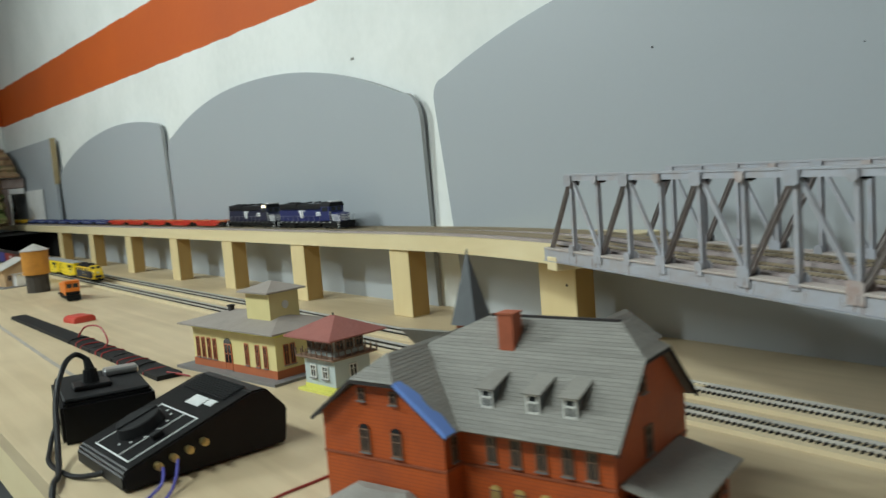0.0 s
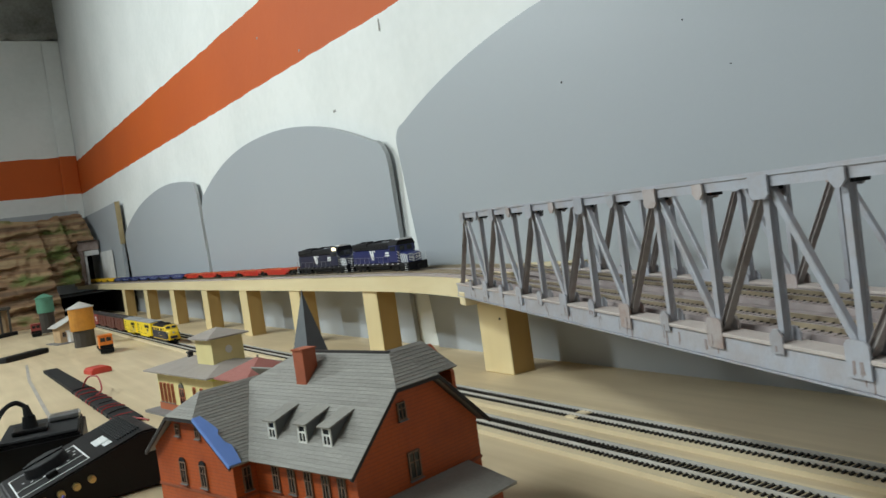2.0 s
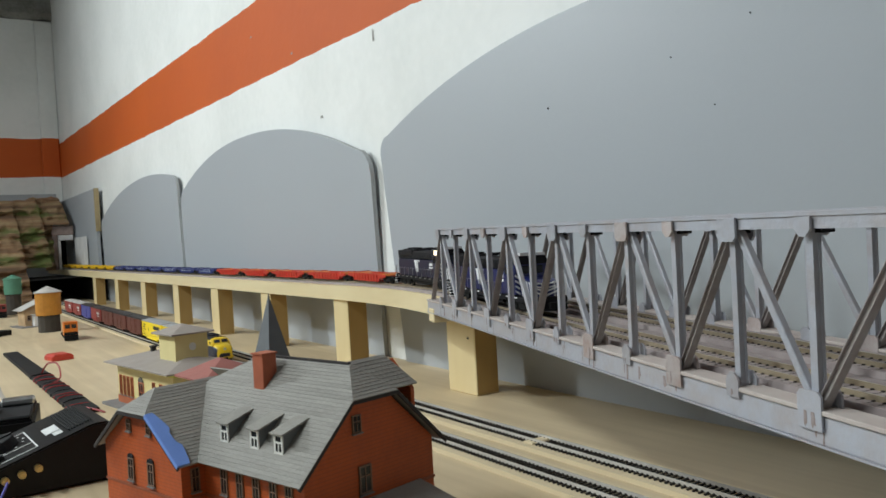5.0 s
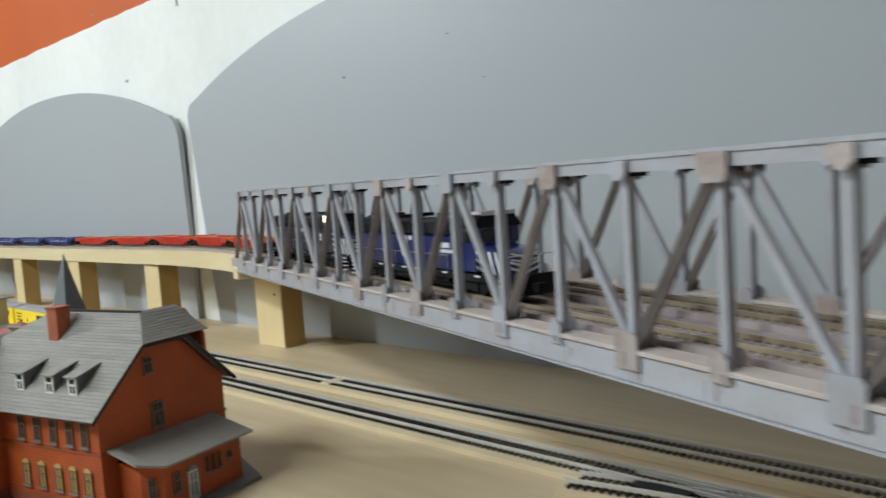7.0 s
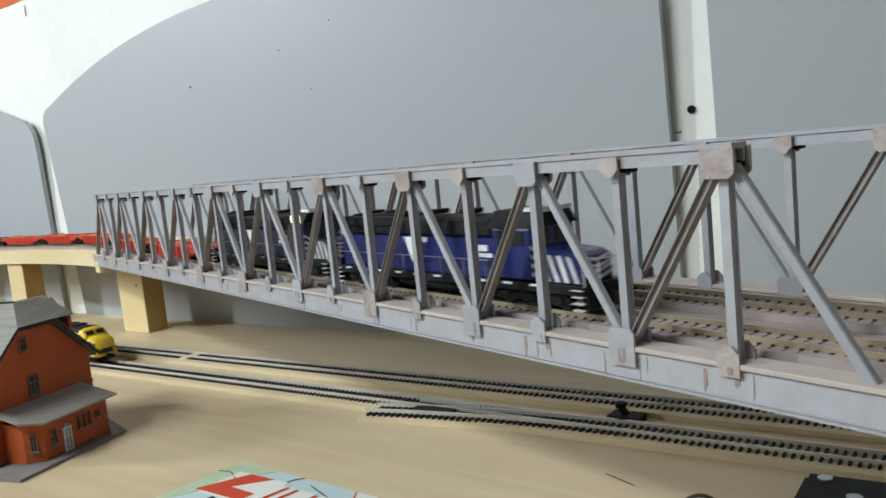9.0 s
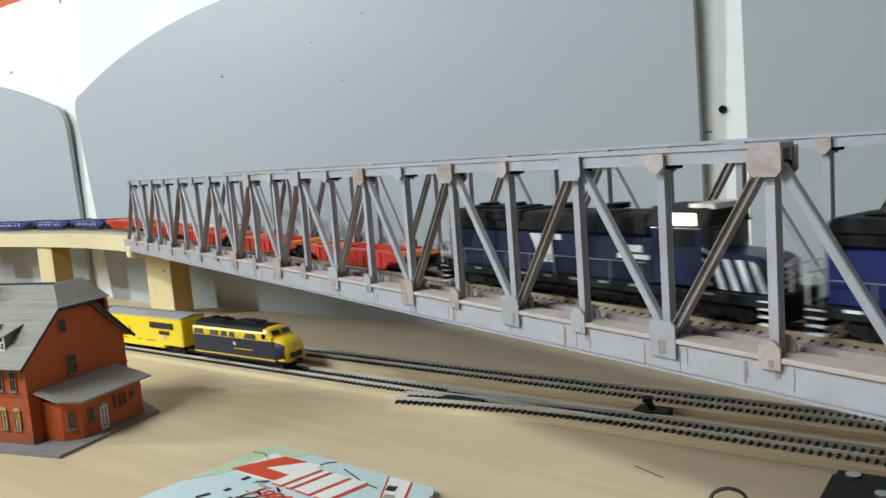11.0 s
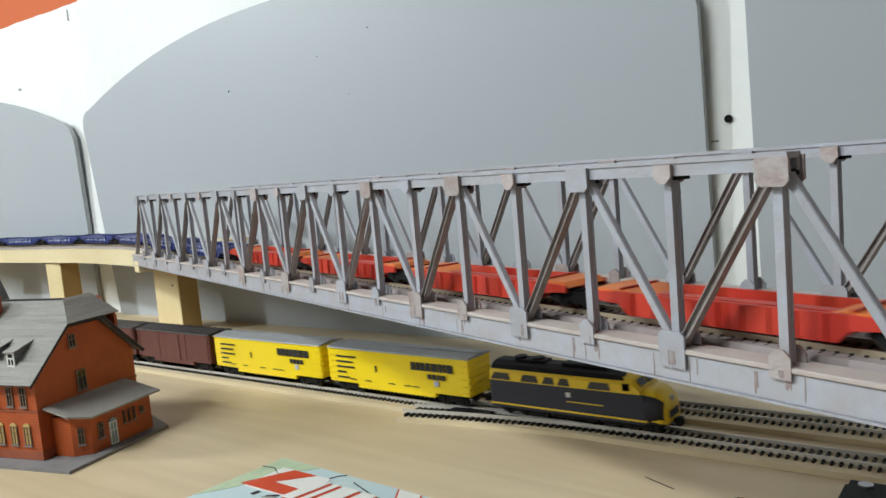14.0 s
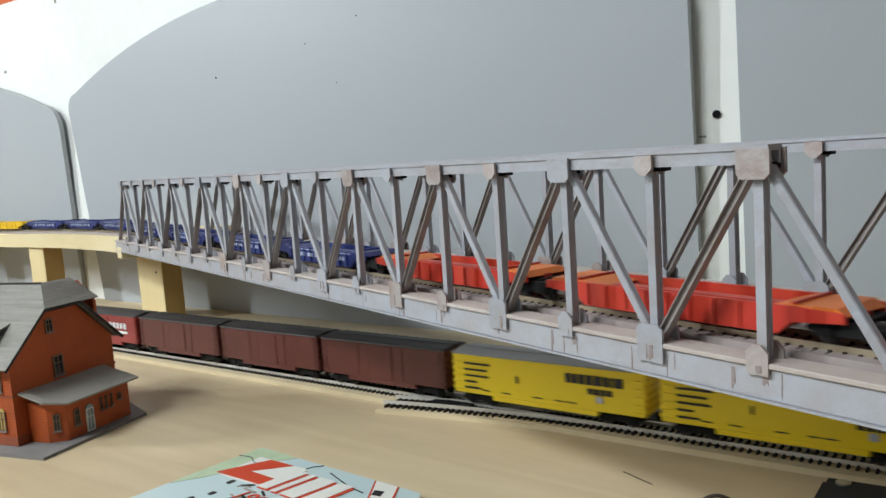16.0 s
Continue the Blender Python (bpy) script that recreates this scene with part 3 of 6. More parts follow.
def board(y0, y1, z_right, z_left, rise, slant=0.0, radius=0.025, name_label="large flat grey hardboard panel with an arched top", raw=False):
    """A panel with an arched top between the right end y0 and the left end y1; slant: how far the foot of the y1 end steps in."""
    pts = [(y0, TABLE), (y0, z_right - radius)]
    for i in range(5):
        a = math.pi / 2 * i / 4
        pts.append((y0 + radius * (1 - math.cos(a)), z_right - radius + radius * math.sin(a)))
    for i in range(1, 24):
        k = i / 24
        pts.append((y0 + radius + (y1 - y0 - 2 * radius) * k, z_right + (z_left - z_right) * k + rise * (1 - abs(2 * k - 1) ** 2.2)))
    for i in range(5):
        a = math.pi / 2 * i / 4
        pts.append((y1 - radius * (1 - math.sin(a)), z_left - radius + radius * math.cos(a)))
    pts.append((y1 - slant, TABLE))
    bm = bmesh.new()
    prism(bm, pts, BOARD, BOARD + 0.0085, "x")
    for v in bm.verts:
        v.co.x -= LEAN * (v.co.z - TABLE)
    for f in bm.faces:
        f.normal_update()
        f.material_index = 0 if abs(f.normal.x) > 0.9 else 1
    bmesh.ops.recalc_face_normals(bm, faces=bm.faces[:])
    ob = part("backdrop_panel", bm, ["board", "raw_edge" if raw else "board_edge"])
    return tagged(ob, name_label, "panel", "backdrop panels")


board(-0.112, 1.066, 1.285, 1.285, 0.095, 0.034, 0.03)
board(1.108, 2.315, 1.275, 1.287, 0.09, 0.0, 0.05)
board(2.345, 3.56, 1.335, 1.25, 0.06, 0.0, 0.04)
board(-1.4, -0.158, 1.40, 1.42, 0.03, 0.0, 0.01)
side_panel = part("backdrop_panel", boxes((BOARD - 0.024, BOARD - 0.01, 3.585, END - 0.03, TABLE, 1.385)), "board")
tagged(side_panel, "grey hardboard panel with a raw wooden edge in the corner", "panel", "backdrop panels")
part("edge", boxes((BOARD - 0.027, BOARD - 0.007, 3.577, 3.584, 1.2, 1.386)), "raw_edge", side_panel, "raw wooden edge")
end_panel = part("backdrop_panel", boxes((-0.6, BOARD - 0.027, END - 0.03, END - 0.014, TABLE, 1.435)), "board")
tagged(end_panel, "grey hardboard panel standing against the end wall", "panel", "backdrop panels")

MARKS = [(0.623, 1.2655, 0.0016), (0.422, 1.288, 0.001), (0.323, 1.31, 0.001), (0.37, 1.23, 0.0008)]
SCUFFS = [(1.1, 1.47, 0.003, 0.012), (1.33, 1.36, 0.006, 0.003), (1.696, 1.603, 0.004, 0.003), (-0.116, 1.122, 0.004, 0.0012), (1.461, 1.515, 0.004, 0.003), (1.133, 1.563, 0.003, 0.008)]
# bolt hole and filled dents in the plaster gap
hole = thing("wall_hole", pose(WALL - 0.0005, -0.131, 1.143), "small dark drilled hole in the white wall", "hole")
bm = bmesh.new()
rod(bm, (-0.0015, 0, 0), (0.0, 0, 0), 0.004, 14)
part("plug", bm, "void", hole)
for y, z, r in MARKS:
    dent = thing("nail_hole", pose(BOARD - 0.0003 - LEAN * (z - TABLE), y, z), "tiny dark nail hole in a grey panel", "nail hole", "nail holes")
    bm = bmesh.new()
    rod(bm, (-0.0006, 0, 0), (0.0, 0, 0), r, 8)
    part("nail", bm, "ink_dark", dent)
for y, z, w, h in SCUFFS:
    mark = thing("wall_scuff", pose(WALL, y, z), "small grey chip in the white plaster", "wall mark", "wall marks")
    bm = bmesh.new()
    prism(bm, [(-w, -h), (-w * 0.2, -h * 0.7), (w, -h * 0.9), (w * 0.7, h), (0, h * 0.6), (-w * 0.8, h * 0.9)], -0.0006, 0.0, "x")
    part("chip", bm, "concrete", mark)

# ---- the table ----
table = thing("layout_table", pose(0, 0, 0), "long pale plywood layout table along the wall", "table")
top = part("tabletop", boxes((0.128, WALL - 0.002, -1.6, END - 0.035, TABLE - 0.018, TABLE)), "table", table)
part("apron", boxes((0.14, 0.16, -1.58, END - 0.06, TABLE - 0.09, TABLE - 0.019)), "pine_long", table)
for y in (-1.5, 0.2, 1.9, 3.6):
    for x in (0.165, 0.8):
        part("leg", boxes((x, x + 0.045, y, y + 0.045, 0, TABLE - 0.019)), "pine", table)
scuffs = thing("pencil_line", pose(0, 0, TABLE + 0.0004), "faint grey drawn line along the bare plywood", "marking")
part("stroke", ribbon([(Vector((0.25, 1.02)), -0.05), (Vector((0.255, 1.3)), 0.0), (Vector((0.268, 1.75)), 0.05), (Vector((0.29, 2.1)), 0.05)], 0, 0.0003, -0.003, 0.003), "pencil", scuffs)

# ---- viaduct ----
viaduct = thing("viaduct", pose(0, 0, 0), "pale pine viaduct deck carrying two tracks along the wall", "viaduct")
deck_path = []
for i in range(40):
    s = -0.005 + i * 0.03
    p, h = upper(s)
    deck_path.append((p, h, lift(s)))
bm, rings = bmesh.new(), []
for p, h, dz in deck_path + [(Vector((DECK_NEAR, 4.6)), 0.0, lift(4))]:
    k = min(1.0, max(0.0, (p.y - 0.66) / 0.5))
    a = p + Vector((math.cos(h), -math.sin(h))) * (-0.02 - 0.01 * k)
    b = Vector((BOARD - 0.007, p.y - 0.03 * (1 - k)))
    rings.append([bm.verts.new((q.x, q.y, z + dz)) for q, z in ((a, DECK - 0.024), (b, DECK - 0.024), (b, DECK), (a, DECK))])
for a, b in zip(rings, rings[1:]):
    for i in range(4):
        bm.faces.new((a[i], a[(i + 1) % 4], b[(i + 1) % 4], b[i]))
bm.faces.new(rings[0]), bm.faces.new(rings[-1])
part("deck", bm, "pine_long", viaduct)
p, h = upper(-0.008)
part("end_block", soft(boxes((-0.034, 0.03, -0.022, 0.0, -0.028, -0.012)), 0.001), "pine_long", viaduct).matrix_basis = pose(p.x, p.y, DECK + lift(0), 0, 0, -math.degrees(h))
for y, half in ((0.735, 0.033), (1.085, 0.027), (1.435, 0.027), (1.775, 0.027), (2.12, 0.027), (2.5, 0.027), (2.9, 0.027), (3.32, 0.027)):
    near = 0.752 if y > 0.8 else 0.757
    post = thing("viaduct_post", pose(near, y, TABLE), "square planed pine post under the viaduct deck", "post", "viaduct posts")
    bm = soft(boxes((0, 0.036, -half, half, 0, DECK - 0.024 - TABLE + lift(y - 0.647))), 0.0012)
    # faces along the track take the darker pine, a painted shaded side
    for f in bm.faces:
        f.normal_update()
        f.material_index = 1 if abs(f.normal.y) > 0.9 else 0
    part("post_body", bm, ["pine", "pine_shaded"], post)
    if half > 0.03:
        bm = bmesh.new()
        rod(bm, (-0.0006, -0.018, 0.075), (0.0004, -0.018, 0.075), 0.0018, 10)
        part("knot", bm, "dark_timber", post, "dark knot")

# post under the near end of the bridge and the deck beyond it
e = BRIDGE_A + BRIDGE_D * (PANEL * 19 + 0.012)
post = thing("viaduct_post", pose(e.x, e.y, TABLE, 0, 0, -17.5), "square planed pine post under the end of the bridge", "post", "viaduct posts")
part("post_body", soft(boxes((-0.01, 0.14, -0.05, 0.0, 0, 0.108)), 0.0012), "pine", post)
beyond = thing("viaduct", pose(0, 0, 0), "pale pine viaduct deck beyond the bridge", "viaduct")
path = [upper(s) for s in (-1.137, -2.6)]
part("deck", ribbon(path, DECK - 0.0255, DECK, -0.038, 0.09), "pine_long", beyond)
for s in (-1.5, -2.0, -2.5):
    p, h = upper(s)
    part("post", boxes((-0.03, 0.08, -0.02, 0.02, TABLE - DECK if p.y > -1.55 else -DECK, -0.0265)), "pine", beyond).matrix_basis = pose(p.x, p.y, DECK, 0, 0, -math.degrees(h))


# ---- truss bridge ----
RUSTY_TOPS, RUSTY_FEET = (18, 17, 15, 14, 12, 9, 8, 5, 3), (18, 14, 13, 9, 7)


def truss_bridge():
    root = thing("truss_bridge", pose(BRIDGE_A.x, BRIDGE_A.y, 0.0061, 0, 0, math.degrees(math.atan2(BRIDGE_D.y, BRIDGE_D.x))) @ pose(0, 0, 0, 0, math.degrees(math.atan2(0.0065, 1.05)), 0), "weathered grey model truss bridge for two tracks", "bridge")
    # local x runs along the bridge towards its near end, local y to the wall side
    lo0, lo1, hi0, hi1 = 1.0166, 1.0295, 1.1077, 1.1149
    first, last = -PANEL, PANEL * (PANELS + 1)
    rng = random.Random(3)
    for y in (0.0, WIDTH):
        part("top_chord", prism(bmesh.new(), [(y - 0.0045, hi1), (y + 0.0045, hi1), (y + 0.0045, hi1 - 0.0018), (y + 0.0036, hi1 - 0.0022), (y + 0.0036, hi0), (y + 0.0024, hi0), (y + 0.0024, hi1 - 0.0024), (y - 0.0024, hi1 - 0.0024), (y - 0.0024, hi0), (y - 0.0036, hi0), (y - 0.0036, hi1 - 0.0022), (y - 0.0045, hi1 - 0.0018)], -0.006, PANEL * PANELS + 0.006, "x"), "bridge", root)
        part("bottom_chord", soft(boxes((first - 0.012, last + 0.012, y - 0.004, y + 0.004, lo0, lo1)), 0.0006), "bridge", root)
        part("chord_flange", boxes((first - 0.012, last + 0.012, y - 0.0052, y + 0.0052, lo0 - 0.0008, lo0 + 0.0002)), "bridge", root)
        part("kerb", soft(boxes((first - 0.01, last + 0.01, y - 0.0055, y + 0.0082, lo1, lo1 + 0.0022)), 0.0004), "ledge", root, "pale dusty ledge along the truss")
    proto = {}

    def piece(name, key, make, m, mat="bridge"):
        if key not in proto:
            ob = part(name, make(), mat, root)
            proto[key] = ob
            ob.matrix_basis = m
        else:
            ob = share(proto[key], m, root)
        return ob

    def section(a, b, t, w):
        """An I-section: half depth a, half flange b, flange and half web thickness."""
        return [(-a, -b), (-a + t, -b), (-a + t, -w), (a - t, -w), (a - t, -b), (a, -b), (a, b), (a - t, b), (a - t, w), (-a + t, w), (-a + t, b), (-a, b)]

    def vertical():
        """A closed post with a shallow groove down the sides that face along the bridge."""
        a, b, g = 0.0021, 0.0022, 0.0004
        return prism(bmesh.new(), [(-a, -b), (a, -b), (a, -b * 0.45), (a - g, -b * 0.35), (a - g, b * 0.35), (a, b * 0.45), (a, b), (-a, b), (-a, b * 0.45), (-a + g, b * 0.35), (-a + g, -b * 0.35), (-a, -b * 0.45)], 0, hi0 - lo1 + 0.006, "z")

    def leaning(profile):
        bm = bmesh.new()
        rise = hi0 - lo1 + 0.004
        prism(bm, [(q, p) for p, q in profile], 0, math.hypot(PANEL, rise), "x")
        bmesh.ops.rotate(bm, verts=bm.verts, cent=(0, 0, 0), matrix=Matrix.Rotation(-math.atan2(rise, PANEL), 3, "Y"))
        return bm

    def strut():
        """An open rolled section, hollow towards both sides."""
        return leaning(section(0.0019, 0.0022, 0.0004, 0.0006))

    def tie_bar():
        """A closed, slightly rounded bar."""
        a, b, c = 0.002, 0.002, 0.0005
        return leaning([(-a + c, -b), (a - c, -b), (a, -b + c), (a, b - c), (a - c, b), (-a + c, b), (-a, b - c), (-a, -b + c)])

    def plate(w, h, cut, thick=0.0012):
        def make():
            bm = bmesh.new()
            prism(bm, [(-w, 0), (w, 0), (w, h - cut), (w - cut, h), (-w + cut, h), (-w, h - cut)], -thick / 2, thick / 2, "y")
            return bm
        return make

    def cap():
        return boxes((-0.0038, 0.0038, -0.0036, 0.0036, -0.0024, 0))

    for y in (0.0, WIDTH):
        out = -1 if y == 0 else 1
        for i in range(0, PANELS + 1):
            x = i * PANEL
            piece("vertical", "vertical", vertical, pose(x, y, lo1))
            big_top, big_low = i % 2 == 0, i % 2 == 1
            worn = "rusty_plate" if i in RUSTY_TOPS else "bridge"
            foot = "rusty_plate" if i in RUSTY_FEET else "bridge"
            for side in (-1, 1):
                yy = y + side * 0.0052
                if big_top:
                    piece("gusset_plate", "top_big" + worn, plate(0.0072, 0.0115, 0.0022), pose(x, yy, hi0 + 0.0058, 180, 0, 0), worn)
                    piece("gusset_plate", "low_small" + foot, plate(0.0048, 0.012, 0.0032), pose(x, yy, lo1 - 0.003), foot)
                else:
                    piece("gusset_plate", "top_small" + worn, plate(0.0048, 0.0085, 0.003), pose(x, yy, hi0 + 0.0052, 180, 0, 0), worn)
                    piece("gusset_plate", "low_big" + foot, plate(0.0072, 0.0165, 0.002), pose(x, yy, lo1 - 0.0068), foot)
            piece("cap", "cap", cap, pose(x + 0.0015, y + 0.003, hi0 + 0.0005), "under")
            if big_top:
                # struts: weathered brown with their shade partly in the colour
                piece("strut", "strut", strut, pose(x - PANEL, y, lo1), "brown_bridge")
                piece("tie_bar", "tie_bar", tie_bar, pose(x + PANEL, y, lo1, 0, 0, 180))
            for k in range(rng.choice((1, 2, 3, 4, 5)) if y == 0.0 else 0):
                on_plate = rng.random() < 0.35
                w, h = rng.choice((0.0003, 0.0005, 0.0009, 0.0015)) * rng.uniform(0.8, 1.2), rng.uniform(0.005, 0.0125)
                if on_plate:
                    h = 0.007 if big_low else 0.0033
                stain = bmesh.new()
                prism(stain, [(-w, -h * rng.uniform(0.7, 1.0)), (-w * 0.3, -h), (w * 0.4, -h * rng.uniform(0.6, 0.9)), (w, -h * rng.uniform(0.4, 1.0)), (w * rng.uniform(0.4, 1), 0), (-w * rng.uniform(0.4, 1), 0)], -0.00006, 0.00006, "y")
                part("rust_streak", stain, "rust", root, "brown rust streak").matrix_basis = pose(x + (rng.uniform(-0.003, 0.003) if on_plate else rng.uniform(-0.014, 0.014)), y - (0.00587 if on_plate else 0.00407), lo1 + (0.0008 if on_plate else -rng.uniform(0.001, 0.004)))
    part("bridge_floor", boxes((first - 0.01, last + 0.01, 0.0056, WIDTH - 0.0056, lo0 + 0.006, lo1)), "bridge_deck", root, "dusty pinkish grey bridge floor")
    for i in range(-1, PANELS + 2):
        part("floor_beam", boxes((i * PANEL - 0.003, i * PANEL + 0.003, 0.004, WIDTH - 0.004, lo0 + 0.0005, lo0 + 0.0058)), "bridge", root)
    return root


truss_bridge()


# ---- tracks ----
def track(label, place, s0, s1, z, group, near_range, bed=True, tie="sleeper"):
    """Two rails on sleepers along place(s) -> point, heading; sleepers in near_range are pieces of their own."""
    root = thing("track", pose(0, 0, 0), label, "railway track", group)
    steps = max(2, int((s1 - s0) / 0.05))
    path = [place(s0 + (s1 - s0) * i / steps) for i in range(steps + 1)]
    if bed:
        part("roadbed", ribbon(path, TABLE, z - 0.0042, -0.0225, 0.0225), "roadbed", root, "pale roadbed strip")
    else:
        part("ballast", ribbon(path, z - 0.0064, z - 0.0027, -0.0165, 0.0165), "bridge_deck", root, "thin dusty ballast strip")
    for g in (-0.0083, 0.0083):
        part("rail", ribbon(path, z - 0.0032, z, g - 0.0006, g + 0.0006), "rail" if bed else "brass_rail", root)
    gap, wide = (0.0056, 0.0009) if bed else (0.006, 0.0011)
    count = int((s1 - s0) / gap)
    loose, mesh = bmesh.new(), None
    made = 0
    for i in range(count):
        s = s0 + (i + 0.5) * gap
        p, h, *up = place(s)
        m = pose(p.x, p.y, z - 0.0062 + (up[0] if up else 0.0), 0, 0, -math.degrees(h))
        if near_range[0] < s < near_range[1] and made < 295:
            made += 1
            if mesh is None:
                mesh = part("sleeper", boxes((-0.0134, 0.0134, -wide, wide, 0, 0.0035), (-0.01, -0.0066, -0.0007, 0.0007, 0.0035, 0.0041), (0.0066, 0.01, -0.0007, 0.0007, 0.0035, 0.0041)), tie, root)
                mesh.matrix_basis = m
            else:
                share(mesh, m, root)
        else:
            box(loose, -0.0134, 0.0134, -wide, wide, 0, 0.0035, m)
    tagged(part("far_sleeper", loose, tie, root), kind="stuff")
    return root


track("model railway track on a pale roadbed, next to the station", lambda s: (Vector((GROUND_TRACKS[0], s)), 0.0), -1.5, 4.6, RAIL_LOW, "table tracks", (-0.5, 0.85))
track("model railway track on a pale roadbed, next to the viaduct posts", lambda s: (Vector((GROUND_TRACKS[1], s)), 0.0), -1.5, 4.6, RAIL_LOW, "table tracks", (-0.5, 0.85))
track("model railway track over the viaduct and the bridge", lambda s: (*upper(s), lift(s)), -2.6, 4.0, RAIL_UP, "viaduct tracks", (-1.15, -0.1), False, "old_sleeper")
track("second model railway track over viaduct and bridge, beside the wall", lambda s: (*upper(s, far_aside(s)), lift(s)), -2.6, 4.0, RAIL_UP, "viaduct tracks", (-1.15, -0.1), False, "old_sleeper")

# turnout leg that leaves the front track
def leg(s):
    k = s / 0.24
    return Vector((GROUND_TRACKS[0] - 0.028 * k * k, -0.165 + s)), 0.0
turnout = thing("turnout", pose(0, 0, 0), "grey model railway turnout leaving the front track", "railway turnout")
part("roadbed", ribbon([leg(0.24 * i / 12) for i in range(13)], TABLE, RAIL_LOW - 0.005, -0.02, 0.016), "roadbed", turnout)
for g in (-0.0083, 0.0083):
    part("rail", ribbon([leg(0.24 * i / 12) for i in range(13)], RAIL_LOW - 0.0032, RAIL_LOW + 0.0002, g - 0.0006, g + 0.0006), "rail", turnout)
for i in range(40):
    p, h = leg(0.012 + i * 0.0057)
    part("sleeper", boxes((p.x - 0.0145, p.x + 0.012, p.y - 0.0009, p.y + 0.0009, RAIL_LOW - 0.0064, RAIL_LOW - 0.0026)), "sleeper", turnout)
part("frog", boxes((0.575, 0.588, -0.005, 0.035, RAIL_LOW - 0.003, RAIL_LOW - 0.0008)), "black_matt", turnout)
part("check_rail", boxes((0.5995, 0.6008, -0.02, 0.045, RAIL_LOW - 0.003, RAIL_LOW)), "rail", turnout)
throw = thing("turnout_lever", pose(0.628, -0.142, TABLE) @ Matrix.Scale(1.2, 4), "small black hand lever for the turnout", "lever")
bm = boxes((-0.008, 0.006, -0.011, 0.011, 0, 0.0045), (-0.016, -0.008, -0.003, 0.003, 0.003, 0.005))
rod(bm, (0, 0, 0.004), (-0.002, 0.003, 0.009), 0.0024, 8)
rod(bm, (-0.002, 0.003, 0.009), (-0.002, 0.003, 0.0125), 0.0036, 8)
part("lever_body", bm, "black_matt", throw)
joiner = thing("rail_joint", pose(0.661, 0.462, RAIL_LOW - 0.006), "bare gap with a pale card at a track joint", "rail joint")
part("card", soft(boxes((-0.0145, 0.0145, -0.007, 0.007, 0, 0.0036)), 0.0004), "roadbed", joiner)


# ---- rolling stock: local y runs to the rear, z up from the rail ----
def bogie(root, y, axles=2, pitch=0.03, wide=0.013, name="bogie"):
    span = pitch * (axles - 1)
    b = part(name, boxes((-wide + 0.0026, wide - 0.0026, y - 0.004, y + 0.004, 0.005, 0.0105)), "under", root)
    for x in (-wide, wide - 0.0025):
        bm = bmesh.new()
        lo_end, hi_end = y - span / 2 - 0.008, y + span / 2 + 0.008
        prism(bm, [(lo_end, 0.0062), (lo_end + 0.004, 0.004), (hi_end - 0.004, 0.004), (hi_end, 0.0062), (hi_end - 0.003, 0.0098), (lo_end + 0.003, 0.0098)], x, x + 0.0025, "x")
        part("side_frame", bm, "under", b)
        for i in range(axles):
            a = y - span / 2 + i * pitch
            out = x - 0.0011 if x < 0 else x + 0.0026
            part("axle_box", boxes((out, out + 0.001, a - 0.003, a + 0.003, 0.0035, 0.0085)), "under", b)
    for i in range(axles):
        a = y - span / 2 + i * pitch
        wm = bmesh.new()
        for x in (-0.0098, 0.0072):
            rod(wm, (x, a, 0.0055), (x + 0.0026, a, 0.0055), 0.0055, 14)
        rod(wm, (-0.0085, a, 0.0055), (0.0085, a, 0.0055), 0.0012, 6)
        part("wheelset", wm, "wheel", b)
    return b


def coupler(root, y, way):
    part("coupler", boxes((-0.0015, 0.0015, min(y, y + way * 0.008), max(y, y + way * 0.008), 0.0075, 0.0105), (-0.003, 0.003, y + way * 0.008 - 0.0022, y + way * 0.008 + 0.0022, 0.006, 0.0115)), "under", root)


